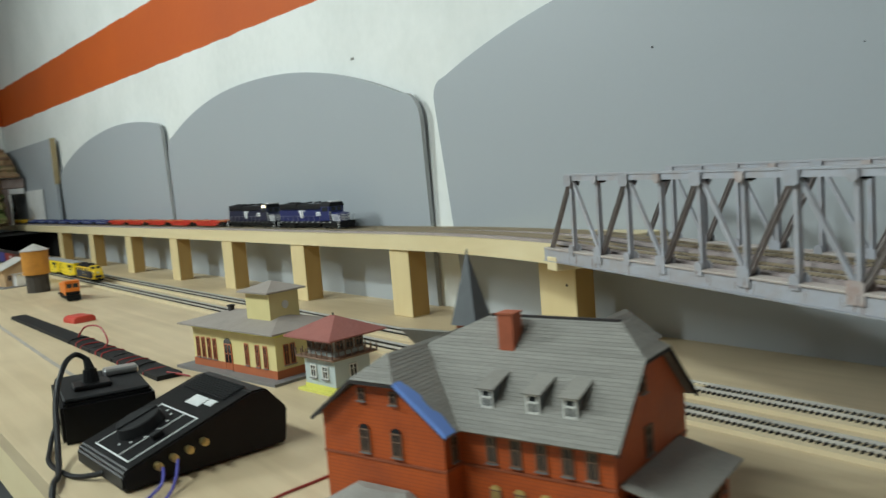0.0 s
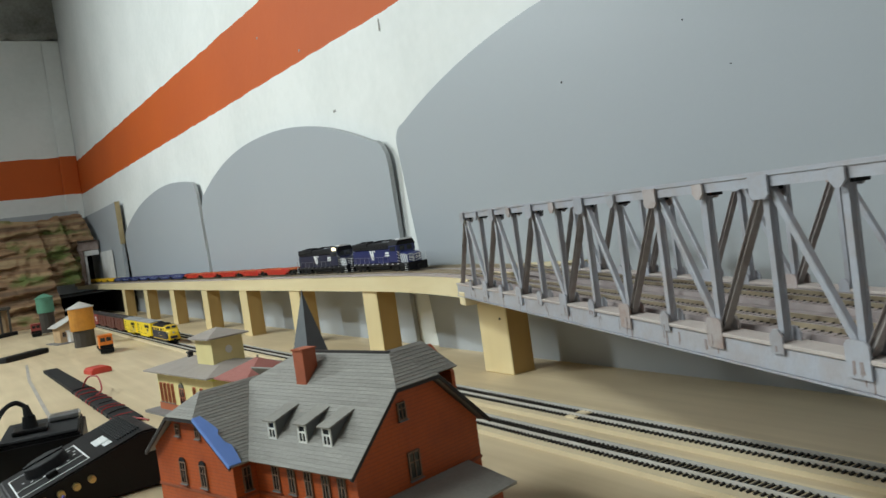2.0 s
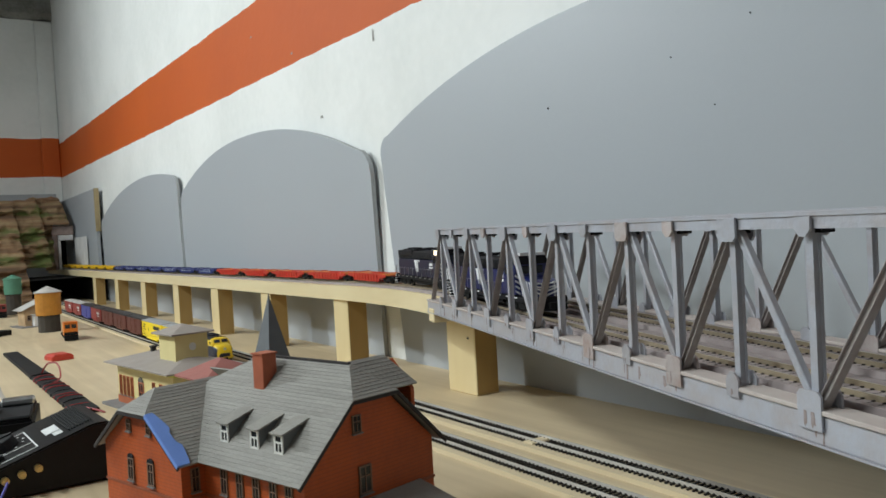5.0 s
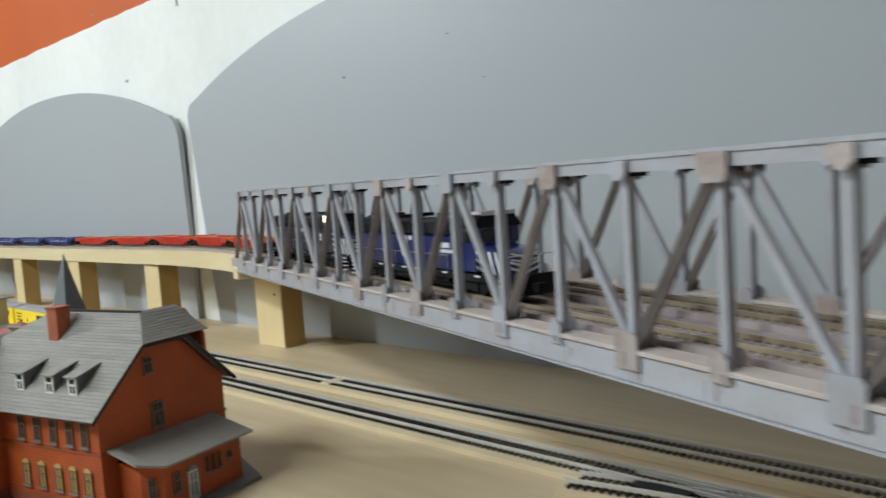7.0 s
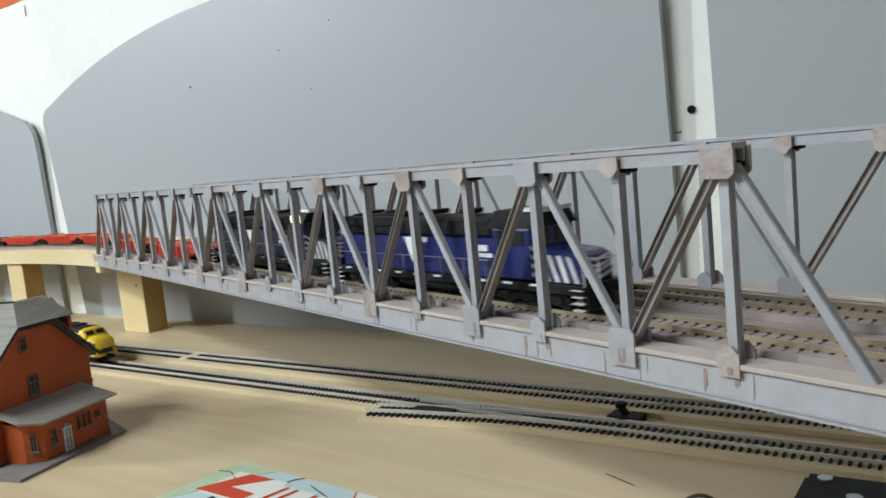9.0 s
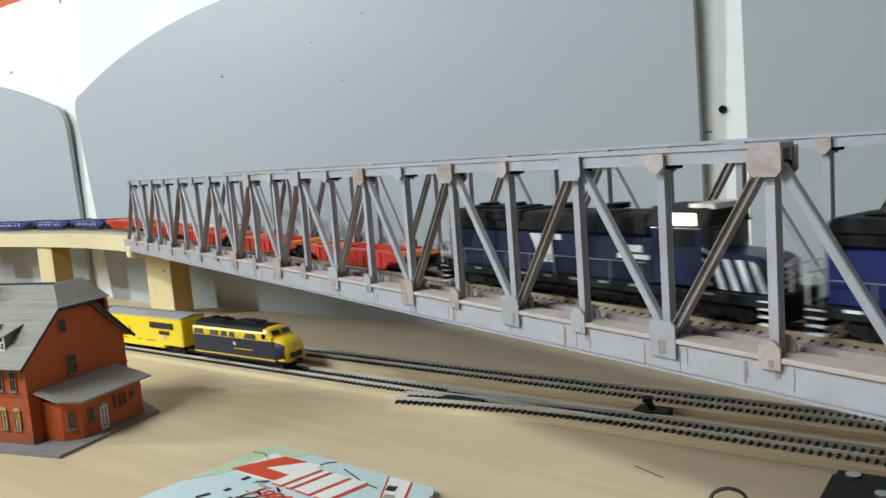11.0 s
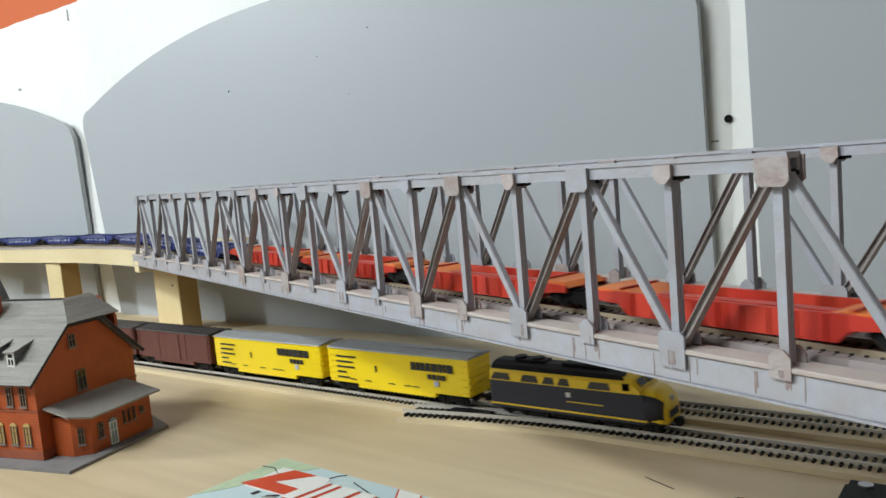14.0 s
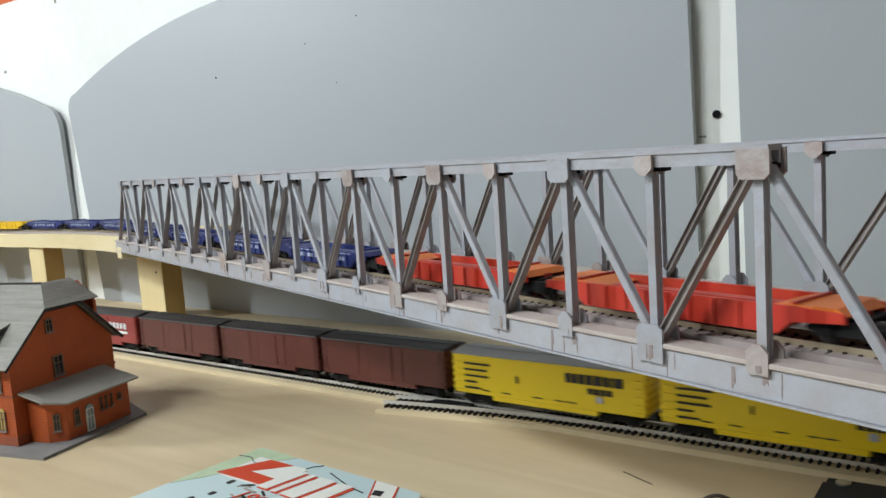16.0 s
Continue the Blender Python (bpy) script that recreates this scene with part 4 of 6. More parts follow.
def road_diesel(label, lit):
    """A six-axle hood unit: low nose and cab at the front, long hood behind."""
    paint = "navy_dark" if lit else "navy"
    r = thing("diesel_locomotive", Matrix(), label, "model locomotive", "bridge train")
    L = 0.118
    part("sill", soft(boxes((-0.0172, 0.0172, -L, L, 0.0105, 0.0152)), 0.0004), "loco_roof", r)
    for y in (-0.078, 0.078):
        bogie(r, y, 3, 0.02, 0.014)
    bm = bmesh.new()
    prism(bm, [(-0.013, 0.012), (0.013, 0.012), (0.014, 0.007), (0.009, 0.0035), (-0.009, 0.0035), (-0.014, 0.007)], -0.042, 0.042, "y")
    part("fuel_tank", bm, "under", r)
    coupler(r, -L, -1), coupler(r, L, 1)
    part("long_hood", soft(boxes((-0.0132, 0.0132, -0.052, 0.112, 0.0152, 0.0395)), 0.0008), paint, r)
    bm = soft(boxes((-0.0133, 0.0133, -0.05, 0.112, 0.0396, 0.0518)), 0.0018)
    part("hood_top", bm, "loco_roof", r, "black hood top")
    bm = boxes((-0.0145, 0.0145, 0.04, 0.108, 0.046, 0.053), (-0.009, 0.009, 0.045, 0.1, 0.053, 0.0545))
    part("radiator", soft(bm, 0.0008), "loco_roof", r, "flared radiator section")
    for i in range(9):
        part("grille", boxes((-0.0137, 0.0137, 0.046 + i * 0.0065, 0.0495 + i * 0.0065, 0.0425, 0.0456)), "loco_roof", r)
    for i in range(5):
        part("grille", boxes((-0.0137, 0.0137, -0.04 + i * 0.012, -0.032 + i * 0.012, 0.0418, 0.0468)), "loco_roof", r)
    for y in (-0.02, 0.012, 0.06, 0.085):
        bm = bmesh.new()
        rod(bm, (0, y, 0.0535), (0, y, 0.0562), 0.0065, 12)
        part("fan", bm, "loco_roof", r)
    bm = bmesh.new()
    prism(bm, [(-0.0165, 0.0165), (0.0165, 0.0165), (0.0165, 0.046), (0.011, 0.0548), (-0.011, 0.0548), (-0.0165, 0.046)], -0.083, -0.054, "y")
    part("cab", soft(bm, 0.0008), paint, r)
    bm = bmesh.new()
    prism(bm, [(-0.0172, 0.0462), (0.0172, 0.0462), (0.0115, 0.0558), (-0.0115, 0.0558)], -0.085, -0.052, "y")
    part("cab_roof", bm, "loco_roof", r)
    part("cab_visor", boxes((-0.0119, 0.0119, -0.0868, -0.0735, 0.0545, 0.0572)), "white_paint", r, "white cab visor")
    for x in (-0.0106, 0.0022):
        part("windscreen", soft(boxes((x, x + 0.0084, -0.0838, -0.0829, 0.037, 0.0445)), 0.0003), "dark_glass", r)
    for s in (-1, 1):
        part("cab_window", boxes((s * 0.0166 - 0.0004, s * 0.0166 + 0.0004, -0.079, -0.059, 0.0365, 0.0445)), "dark_glass", r)
    bm = bmesh.new()
    prism(bm, [(-0.112, 0.0153), (-0.083, 0.0153), (-0.083, 0.0345), (-0.107, 0.0325), (-0.112, 0.0295)], -0.0115, 0.0115, "x")
    nose = part("nose", soft(bm, 0.0012), paint, r)
    for i in range(4):
        for s in (-1, 1):
            bm = bmesh.new()
            y = -0.1105 + i * 0.0066
            prism(bm, [(y, 0.0158), (y + 0.0028, 0.0158), (y + 0.0078, 0.0306), (y + 0.005, 0.0306 if i else 0.029)], s * 0.0117 - 0.0002, s * 0.0117 + 0.0002, "x")
            part("nose_stripe", bm, "white_paint", nose, "white slanting stripe")
            bm, z = bmesh.new(), 0.0165 + i * 0.0038
            prism(bm, [(s * 0.0006, z), (s * 0.0104, z - 0.0001 + 0.0034), (s * 0.0104, z + 0.005), (s * 0.0006, z + 0.0016)] if i < 2 else [(s * 0.0006, z - 0.0008), (s * 0.0098, z + 0.0014), (s * 0.0098, z + 0.0026), (s * 0.0006, z + 0.0006)], -0.1125, -0.1121, "y")
            part("nose_stripe", bm, "white_paint", nose, "white chevron stripe")
            # front cab wall beside the nose
            bm, z = bmesh.new(), 0.0165 + i * 0.005
            prism(bm, [(s * 0.0119, z), (s * 0.0163, z + 0.003), (s * 0.0163, z + 0.005), (s * 0.0119, z + 0.002)], -0.0836, -0.0831, "y")
            part("cab_stripe", bm, "white_paint", r, "white slanting stripe")
    part("headlight", boxes((-0.004, 0.004, -0.0845, -0.0831, 0.049, 0.0525)), "headlight", r, "lit headlight")
    if lit:
        part("number_board", boxes((-0.0112, -0.005, -0.0848, -0.0831, 0.0475, 0.0535), (0.005, 0.0112, -0.0848, -0.0831, 0.0475, 0.0535), (-0.0175, -0.0168, -0.08, -0.066, 0.047, 0.053)), "headlight", r, "glowing cream number board")
    # pilot, steps and handrails
    part("pilot", boxes((-0.016, 0.016, -L - 0.0012, -L + 0.0012, 0.003, 0.0165)), "loco_roof", r)
    part("rear_pilot", boxes((-0.016, 0.016, L - 0.0012, L + 0.0012, 0.003, 0.0165)), "loco_roof", r)
    for y in (-L + 0.004, L - 0.004):
        for s in (-1, 1):
            bm = boxes()
            for i in range(4):
                box(bm, s * 0.0168 - 0.0016, s * 0.0168 + 0.0016, y - 0.0035, y + 0.0035, 0.0025 + i * 0.0036, 0.0031 + i * 0.0036)
            part("steps", bm, "white_paint", r, "white-edged steps")
    for s in (-1, 1):
        bm = boxes()
        for i in range(10):
            box(bm, s * 0.0171 - 0.0004, s * 0.0171 + 0.0004, -0.088 + i * 0.0205, -0.0815 + i * 0.0205, 0.0138, 0.0151)
        part("sill_mark", bm, "white_paint" if not lit else "steel", r, "row of white sill marks")
        bm = boxes((s * 0.0168 - 0.0003, s * 0.0168 + 0.0003, -0.05, 0.112, 0.0266, 0.0271))
        for i in range(9):
            box(bm, s * 0.0168 - 0.0003, s * 0.0168 + 0.0003, -0.048 + i * 0.02, -0.0475 + i * 0.02, 0.0152, 0.0266)
        part("handrail", bm, "steel", r)
        # white herald: two leaning strokes and a small bar, and a pale number bar
        bm = bmesh.new()
        for a0, a1, b0, b1, low in ((0.034, 0.0255, 0.0265, 0.0205, 0.0235), (0.0235, 0.0175, 0.0195, 0.0165, 0.0235), (0.0145, 0.0095, 0.0145, 0.0095, 0.0372)):
            prism(bm, [(a0, 0.039), (a1, 0.039), (b1, low - 0.0015), (b0, low - 0.0015)], s * 0.0134 - 0.0002, s * 0.0134 + 0.0002, "x")
        part("herald", bm, "white_paint", r, "white painted herald")
        part("number_bar", boxes((s * 0.0134 - 0.0002, s * 0.0134 + 0.0002, -0.046, -0.032, 0.0315, 0.0352), (s * 0.0134 - 0.0002, s * 0.0134 + 0.0002, -0.05, -0.03, 0.0278, 0.0302)), "white_paint", r)
    for y in (-L, L - 0.0006):
        bm = boxes((-0.0165, 0.0165, y, y + 0.0006, 0.0285, 0.0291))
        for x in (-0.0165, -0.006, 0.0055, 0.016):
            box(bm, x, x + 0.0006, y, y + 0.0006, 0.0152, 0.0285)
        part("end_rail", bm, "white_paint", r, "white end handrail")
    return r


def spine_car(label, paint, deck, marks, H=0.081):
    """One unit of an articulated container car: deep side sills, low ends, open floor."""
    r = thing("container_car", Matrix(), label, "model wagon", "bridge train")
    for s in (-1, 1):
        bm = bmesh.new()
        prism(bm, [(-H + 0.004, 0.0095), (-0.06, 0.0085), (-0.054, 0.0025), (0.054, 0.0025), (0.06, 0.0085), (H - 0.004, 0.0095), (H - 0.004, 0.0135), (0.058, 0.0145), (-0.058, 0.0145), (-H + 0.004, 0.0135)], s * 0.0152 - 0.0009, s * 0.0152 + 0.0009, "x")
        part("side_sill", soft(bm, 0.0004), paint, r)
        bm = boxes()
        for i in range(9):
            box(bm, s * 0.0165 - 0.0006, s * 0.0165 + 0.0006, -0.05 + i * 0.0125, -0.0488 + i * 0.0125, 0.0035, 0.0141)
        part("rib", bm, paint, r)
        if marks:
            rng = random.Random(4 + s)
            bm, a = boxes(), -0.045
            while a < 0.04:
                w = rng.choice((0.003, 0.005, 0.009))
                box(bm, s * 0.0163 - 0.0003, s * 0.0163 + 0.0003, a, a + w, 0.0075, 0.0075 + rng.choice((0.0014, 0.0022, 0.003)))
                a += w + rng.choice((0.002, 0.005))
            box(bm, s * 0.0163 - 0.0003, s * 0.0163 + 0.0003, -0.055, 0.055, 0.0128, 0.0134)
            part("lettering_bar", bm, marks, r, "pale lettering bars")
    part("car_floor", boxes((-0.0142, 0.0142, -0.052, 0.052, 0.003, 0.005), (-0.003, 0.003, -H + 0.004, H - 0.004, 0.0095, 0.0125)), paint, r)
    for e in (-1, 1):
        bm = bmesh.new()
        prism(bm, [(e * 0.045, 0.012), (e * (H - 0.004), 0.012), (e * (H - 0.008), 0.015), (e * 0.055, 0.0148)], -0.0142, 0.0142, "x")
        part("end_deck", bm, deck, r)
        part("end_stop", boxes((-0.0138, 0.0138, e * 0.06 - 0.0008, e * 0.06 + 0.0008, 0.0146, 0.016)), paint, r)
    for x in (-0.009, 0.006):
        part("rest", boxes((x, x + 0.003, -0.03, 0.035, 0.005, 0.0075)), deck, r)
    bogie(r, -H + 0.004, 2, 0.02, 0.0125)
    return r


def boxcar(label, length, paint, roof, style):
    r = thing("boxcar", Matrix(), label, "model boxcar", "table train")
    h, w, z0, z1 = length / 2, 0.0165, 0.009, 0.0445
    bm = soft(boxes((-w, w, -h, h, z0 + 0.002, z1)), 0.0005)
    part("car_body", bm, paint, r)
    part("side_sill", boxes((-w - 0.0004, w + 0.0004, -h * 0.55, h * 0.55, z0 - 0.0015, z0 + 0.0024)), paint, r)
    bm = bmesh.new()
    prism(bm, [(-w - 0.0008, z1), (w + 0.0008, z1), (w + 0.0004, z1 + 0.0012), (0, z1 + 0.0034), (-w - 0.0004, z1 + 0.0012)], -h - 0.0006, h + 0.0006, "y")
    part("roof", bm, roof, r)
    bm = boxes((-0.0025, 0.0025, -h, h, z1 + 0.0032, z1 + 0.0036))
    if style == "brown":
        for i in range(12):
            box(bm, -w, w, -h + 0.004 + i * (length - 0.009) / 11, -h + 0.0046 + i * (length - 0.009) / 11, z1 + 0.0012, z1 + 0.002)
    part("running_board", bm, roof, r)
    for s in (-1, 1):
        proud = 0.0002 if style != "yellow" else -0.00036
        part("door", boxes((s * (w + proud) - 0.0004, s * (w + proud) + 0.0004, -0.014, 0.014, z0 + 0.003, z1 - 0.002)), paint, r)
        for y in ((-0.0145, 0.0143) if style != "yellow" else ()):
            part("door_bar", boxes((s * (w + 0.0003) - 0.0005, s * (w + 0.0003) + 0.0005, y - 0.0004, y + 0.0004, z0 + 0.003, z1 - 0.002)), paint, r)
        for i in ((0, 4, 9, 13) if style == "brown" else ()):
            y = -h + 0.004 + i * (length - 0.008) / 13
            part("side_post", boxes((s * w - 0.0005, s * w + 0.0005, y - 0.0005, y + 0.0005, z0 + 0.003, z1 - 0.001)), paint, r)
        for e in (-h + 0.005, h - 0.005):
            part("ladder", boxes(*[(s * (w + 0.0006) - 0.0004, s * (w + 0.0006) + 0.0004, e - 0.003, e + 0.003, z0 + 0.005 + k * 0.006, z0 + 0.0056 + k * 0.006) for k in range(6)]), paint, r)
        x0, x1 = s * (w + 0.0009) - 0.0002, s * (w + 0.0009) + 0.0002
        if style == "yellow":
            big = boxes()
            y = -h + 0.017
            for k, wd in enumerate((0.0066, 0.0024, 0.0046, 0.0068, 0.0052, 0.0048, 0.0046, 0.0046)):
                box(big, x0, x1, y, y + wd, z1 - 0.0132, z1 - 0.0058)
                y += wd + 0.0012
            y = -h + 0.026
            for k in range(4):
                box(big, x0, x1, y, y + 0.0042, z1 - 0.0205, z1 - 0.016)
                y += 0.0053
            part("lettering_bar", big, "ink_dark", r, "black lettering bars")
            small = boxes()
            for k, ln in enumerate((0.026, 0.022, 0.024, 0.012, 0.016)):
                box(small, x0, x1, h - 0.012 - ln, h - 0.012, z1 - 0.008 - k * 0.0052, z1 - 0.0064 - k * 0.0052)
            for k, y in enumerate((-0.03, -0.02, 0.0, 0.03, 0.05)):
                box(small, x0, x1, y, y + 0.008, z0 + 0.006, z0 + 0.0068)
            box(small, x0, x1, 0.022, 0.0236, z0 + 0.016, z0 + 0.022)
            part("small_lettering", small, "ink_dark", r, "rows of small black lettering bars")
            part("badge", boxes((x0, x1, -h + 0.034, -h + 0.039, z0 + 0.009, z0 + 0.014)), "car_blue_light", r, "small pale blue badge")
        elif style == "lettered":
            bm = boxes()
            for k in range(5):
                box(bm, x0, x1, -h + 0.02 + k * 0.008, -h + 0.025 + k * 0.008, z1 - 0.016, z1 - 0.009)
            box(bm, x0, x1, -h + 0.018, -h + 0.05, z1 - 0.022, z1 - 0.019)
            part("lettering_bar", bm, "white_paint", r, "white lettering bars")
    for e in (-1, 1):
        bm = boxes()
        for k in range(6):
            box(bm, -w + 0.001, w - 0.001, min(e * h, e * (h + 0.0012)), max(e * h, e * (h + 0.0012)), z0 + 0.005 + k * 0.0055, z0 + 0.0078 + k * 0.0055)
        part("end_rib", bm, paint, r)
        bogie(r, e * (h - 0.024), 2, 0.021, 0.0125)
        coupler(r, e * h, e)
    part("underframe", boxes((-0.004, 0.004, -h + 0.004, h - 0.004, 0.0075, 0.0105), (-0.01, 0.01, -0.02, 0.012, 0.005, 0.0088)), "under", r)
    return r


def streamlined_diesel():
    r = thing("diesel_locomotive", Matrix(), "dark blue and golden yellow streamlined model diesel locomotive", "model locomotive", "table train")
    h, w = 0.082, 0.0168
    front = -h
    bm = bmesh.new()
    prism(bm, [(-w, 0.0075), (w, 0.0075), (w, 0.0302), (-w, 0.0302)], -h + 0.016, h, "y")
    part("lower_body", bm, "grey_blue", r)
    part("yellow_line", boxes((-w - 0.0003, w + 0.0003, -h + 0.014, h + 0.0003, 0.0098, 0.0112)), "gold", r, "thin golden line")
    bm = bmesh.new()
    prism(bm, [(-w, 0.0304), (w, 0.0304), (w, 0.0375), (w - 0.0014, 0.0398), (-w + 0.0014, 0.0398), (-w, 0.0375)], -h + 0.026, h, "y")
    part("window_band", bm, "gold", r, "golden yellow window band")
    bm = bmesh.new()
    prism(bm, [(-w + 0.0013, 0.04), (w - 0.0013, 0.04), (w - 0.004, 0.0432), (0.006, 0.0455), (-0.006, 0.0455), (-w + 0.004, 0.0432)], -h + 0.033, h - 0.001, "y")
    part("roof", bm, "loco_roof", r)
    part("roof_hatch", soft(boxes((-0.008, 0.008, -0.03, 0.012, 0.0455, 0.0475), (-0.007, 0.007, 0.03, 0.06, 0.0455, 0.047)), 0.0006), "loco_roof", r)
    for y in (-0.012, 0.04, 0.058):
        bm = bmesh.new()
        rod(bm, (0, y, 0.0458), (0, y, 0.0486), 0.0055, 12)
        part("fan", bm, "loco_roof", r)
    for s in (-1, 1):
        for y, wd in ((0.07, 0.02), (0.04, 0.018), (0.021, 0.012), (0.006, 0.012), (-0.027, 0.021)):
            bm = bmesh.new()
            prism(bm, [(y - wd / 2, 0.0314), (y + wd / 2, 0.0314), (y + wd / 2 - 0.003, 0.037), (y - wd / 2 + 0.0015, 0.037)], s * (w + 0.0002) - 0.0004, s * (w + 0.0002) + 0.0004, "x")
            part("side_window", bm, "dark_glass", r)
        part("cab_side_window", boxes((s * (w - 0.0005) - 0.0005, s * (w - 0.0005) + 0.0005, -h + 0.0275, -h + 0.034, 0.0325, 0.038)), "dark_glass", r)
        part("side_line", boxes((s * (w + 0.0002) - 0.0002, s * (w + 0.0002) + 0.0002, -0.03, 0.004, 0.0185, 0.0193)), "gold", r)
        part("badge", boxes((s * (w + 0.0002) - 0.0002, s * (w + 0.0002) + 0.0002, 0.0, 0.004, 0.0225, 0.0262)), "print", r, "pale round badge")
    # bulldog nose: rounded sections from the cab down to the coupler
    bm, rings = bmesh.new(), []
    for y, top, wide, low in ((-h + 0.034, 0.0445, 0.0162, 0.0304), (-h + 0.026, 0.0432, 0.0164, 0.0304), (-h + 0.019, 0.0345, 0.0166, 0.0304)):
        rings.append([bm.verts.new((x * wide, y, low + (top - low) * z)) for x, z in ((-1, 0), (-1, 0.55), (-0.85, 0.85), (-0.45, 1), (0.45, 1), (0.85, 0.85), (1, 0.55), (1, 0))])
    for a, b in zip(rings, rings[1:]):
        for i in range(8):
            bm.faces.new((a[i], a[(i + 1) % 8], b[(i + 1) % 8], b[i]))
    bm.faces.new(rings[0]), bm.faces.new(rings[-1])
    part("cab", bm, "gold", r, "golden yellow cab front")
    for s in (-1, 1):
        part("windscreen", boxes((s * 0.0068 - 0.0052, s * 0.0068 + 0.0052, -0.0008, 0.0, 0.0, 0.006)), "dark_glass", r).matrix_basis = pose(0, -h + 0.0197, 0.0358, -38, 0, 0)
    bm, rings = bmesh.new(), []
    for y, top, wide in ((-h + 0.024, 0.0345, 0.0168), (-h + 0.014, 0.034, 0.0166), (-h + 0.006, 0.0325, 0.0158), (-h + 0.001, 0.0285, 0.0135), (-h - 0.0012, 0.022, 0.011)):
        rings.append([bm.verts.new((x * wide, y, 0.0085 + (top - 0.0085) * z)) for x, z in ((-1, 0), (-1, 0.6), (-0.92, 0.85), (-0.6, 1), (0.6, 1), (0.92, 0.85), (1, 0.6), (1, 0))])
    for a, b in zip(rings, rings[1:]):
        for i in range(8):
            f = bm.faces.new((a[i], a[(i + 1) % 8], b[(i + 1) % 8], b[i]))
            f.material_index = 1 if i in (2, 3, 4) or b is rings[-1] else 0
    bm.faces.new(rings[0])
    bm.faces.new(rings[-1]).material_index = 1
    part("nose", bm, ["grey_blue", "gold"], r, "rounded nose, yellow over dark blue", smooth=True)
    part("nose_band", soft(boxes((-0.0165, 0.0165, -h + 0.0004, -h + 0.012, 0.0096, 0.0125)), 0.0012), "gold", r, "golden yellow nose band")
    part("nose_patch", boxes((-0.0085, 0.0085, -h - 0.0016, -h - 0.0008, 0.0125, 0.0185)), "grey_blue", r, "dark nose patch")
    bm = bmesh.new()
    rod(bm, (0, -h - 0.0012, 0.026), (0, -h + 0.002, 0.026), 0.0024, 12)
    part("headlight", bm, "steel", r)
    part("skirt", boxes((-0.014, 0.014, -h + 0.006, -h + 0.02, 0.003, 0.0085)), "under", r)
    part("fuel_tank", boxes((-0.012, 0.012, -0.022, 0.022, 0.003, 0.0084)), "under", r)
    for y in (-0.05, 0.05):
        bogie(r, y, 3, 0.018, 0.0135)
    coupler(r, -h + 0.002, -1), coupler(r, h, 1)
    return r


def switcher(label, paint, m, group):
    """A short parked hood locomotive seen from its end."""
    r = thing("parked_locomotive", m, label, "model locomotive", group)
    part("sill", boxes((-0.016, 0.016, -0.055, 0.055, 0.009, 0.014)), "under", r)
    part("hood", soft(boxes((-0.012, 0.012, -0.02, 0.05, 0.014, 0.038)), 0.001), paint, r)
    part("cab", soft(boxes((-0.016, 0.016, -0.05, -0.02, 0.014, 0.044)), 0.001), paint, r)
    part("cab_roof", soft(boxes((-0.0165, 0.0165, -0.052, -0.018, 0.0442, 0.047)), 0.0008), paint, r)
    part("windscreen", boxes((-0.0125, -0.0015, -0.0508, -0.0501, 0.031, 0.0405), (0.0015, 0.0125, -0.0508, -0.0501, 0.031, 0.0405)), "dark_glass", r)
    part("front_panel", boxes((-0.0155, 0.0155, -0.0508, -0.0501, 0.0145, 0.022)), "under", r)
    part("pilot", boxes((-0.0155, 0.0155, -0.0565, -0.054, 0.002, 0.0135)), "under", r)
    for y in (-0.034, 0.034):
        bogie(r, y, 2, 0.024, 0.0125)
    return r


# ---- trains ----
BRIDGE_TRAIN, TABLE_TRAIN = [], []
lead, helper = road_diesel("dark blue and black model diesel locomotive with white striped nose", False), road_diesel("darker blue model diesel locomotive with glowing cream number boards", True)
lead.scale, helper.scale = (1, 1.05, 0.92), (1, 1.02, 0.92)   # a longer and a shorter unit
BRIDGE_TRAIN += [(lead, 0.128), (helper, 0.385)]
at = 0.545
for paint, deck_paint, marks, count, pitch, label in (("car_red", "car_orange", "", 5, 0.18, "empty red articulated container car with orange end decks"), ("car_blue", "car_blue", "car_blue_light", 7, 0.17, "empty blue articulated container car with pale lettering"), ("car_yellow", "car_yellow", "", 7, 0.17, "empty yellow articulated container car")):
    first = spine_car(label, paint, deck_paint, marks, pitch / 2 - 0.004)
    for i in range(count):
        car = first if i == 0 else copy_thing(first, Matrix())
        BRIDGE_TRAIN.append((car, at + pitch / 2))
        at += pitch
stream = streamlined_diesel()
stream.scale = (1, 0.94, 1)
TABLE_TRAIN.append((stream, 0.079))
at = 0.173
yellow = boxcar("bright yellow model boxcar with black lettering and silver roof", 0.174, "box_yellow", "box_roof", "yellow")
brown = boxcar("dark oxide red model boxcar with black roof", 0.15, "box_brown", "brown_roof", "brown")
lettered = boxcar("dark red model boxcar with white lettering", 0.15, "box_red", "brown_roof", "lettered")
blue_car = boxcar("dull blue model boxcar", 0.15, "box_blue", "brown_roof", "plain")
red_car = boxcar("dull red model boxcar with pale roof", 0.15, "box_red", "pale_roof", "lettered")
for ob, pitch in ((yellow, 0.185), (copy_thing(yellow, Matrix()), 0.187), (brown, 0.158), (copy_thing(brown, Matrix()), 0.158), (copy_thing(brown, Matrix()), 0.158), (lettered, 0.163), (blue_car, 0.163), (red_car, 0.163), (copy_thing(red_car, Matrix()), 0.163)):
    TABLE_TRAIN.append((ob, at + pitch / 2))
    at += pitch


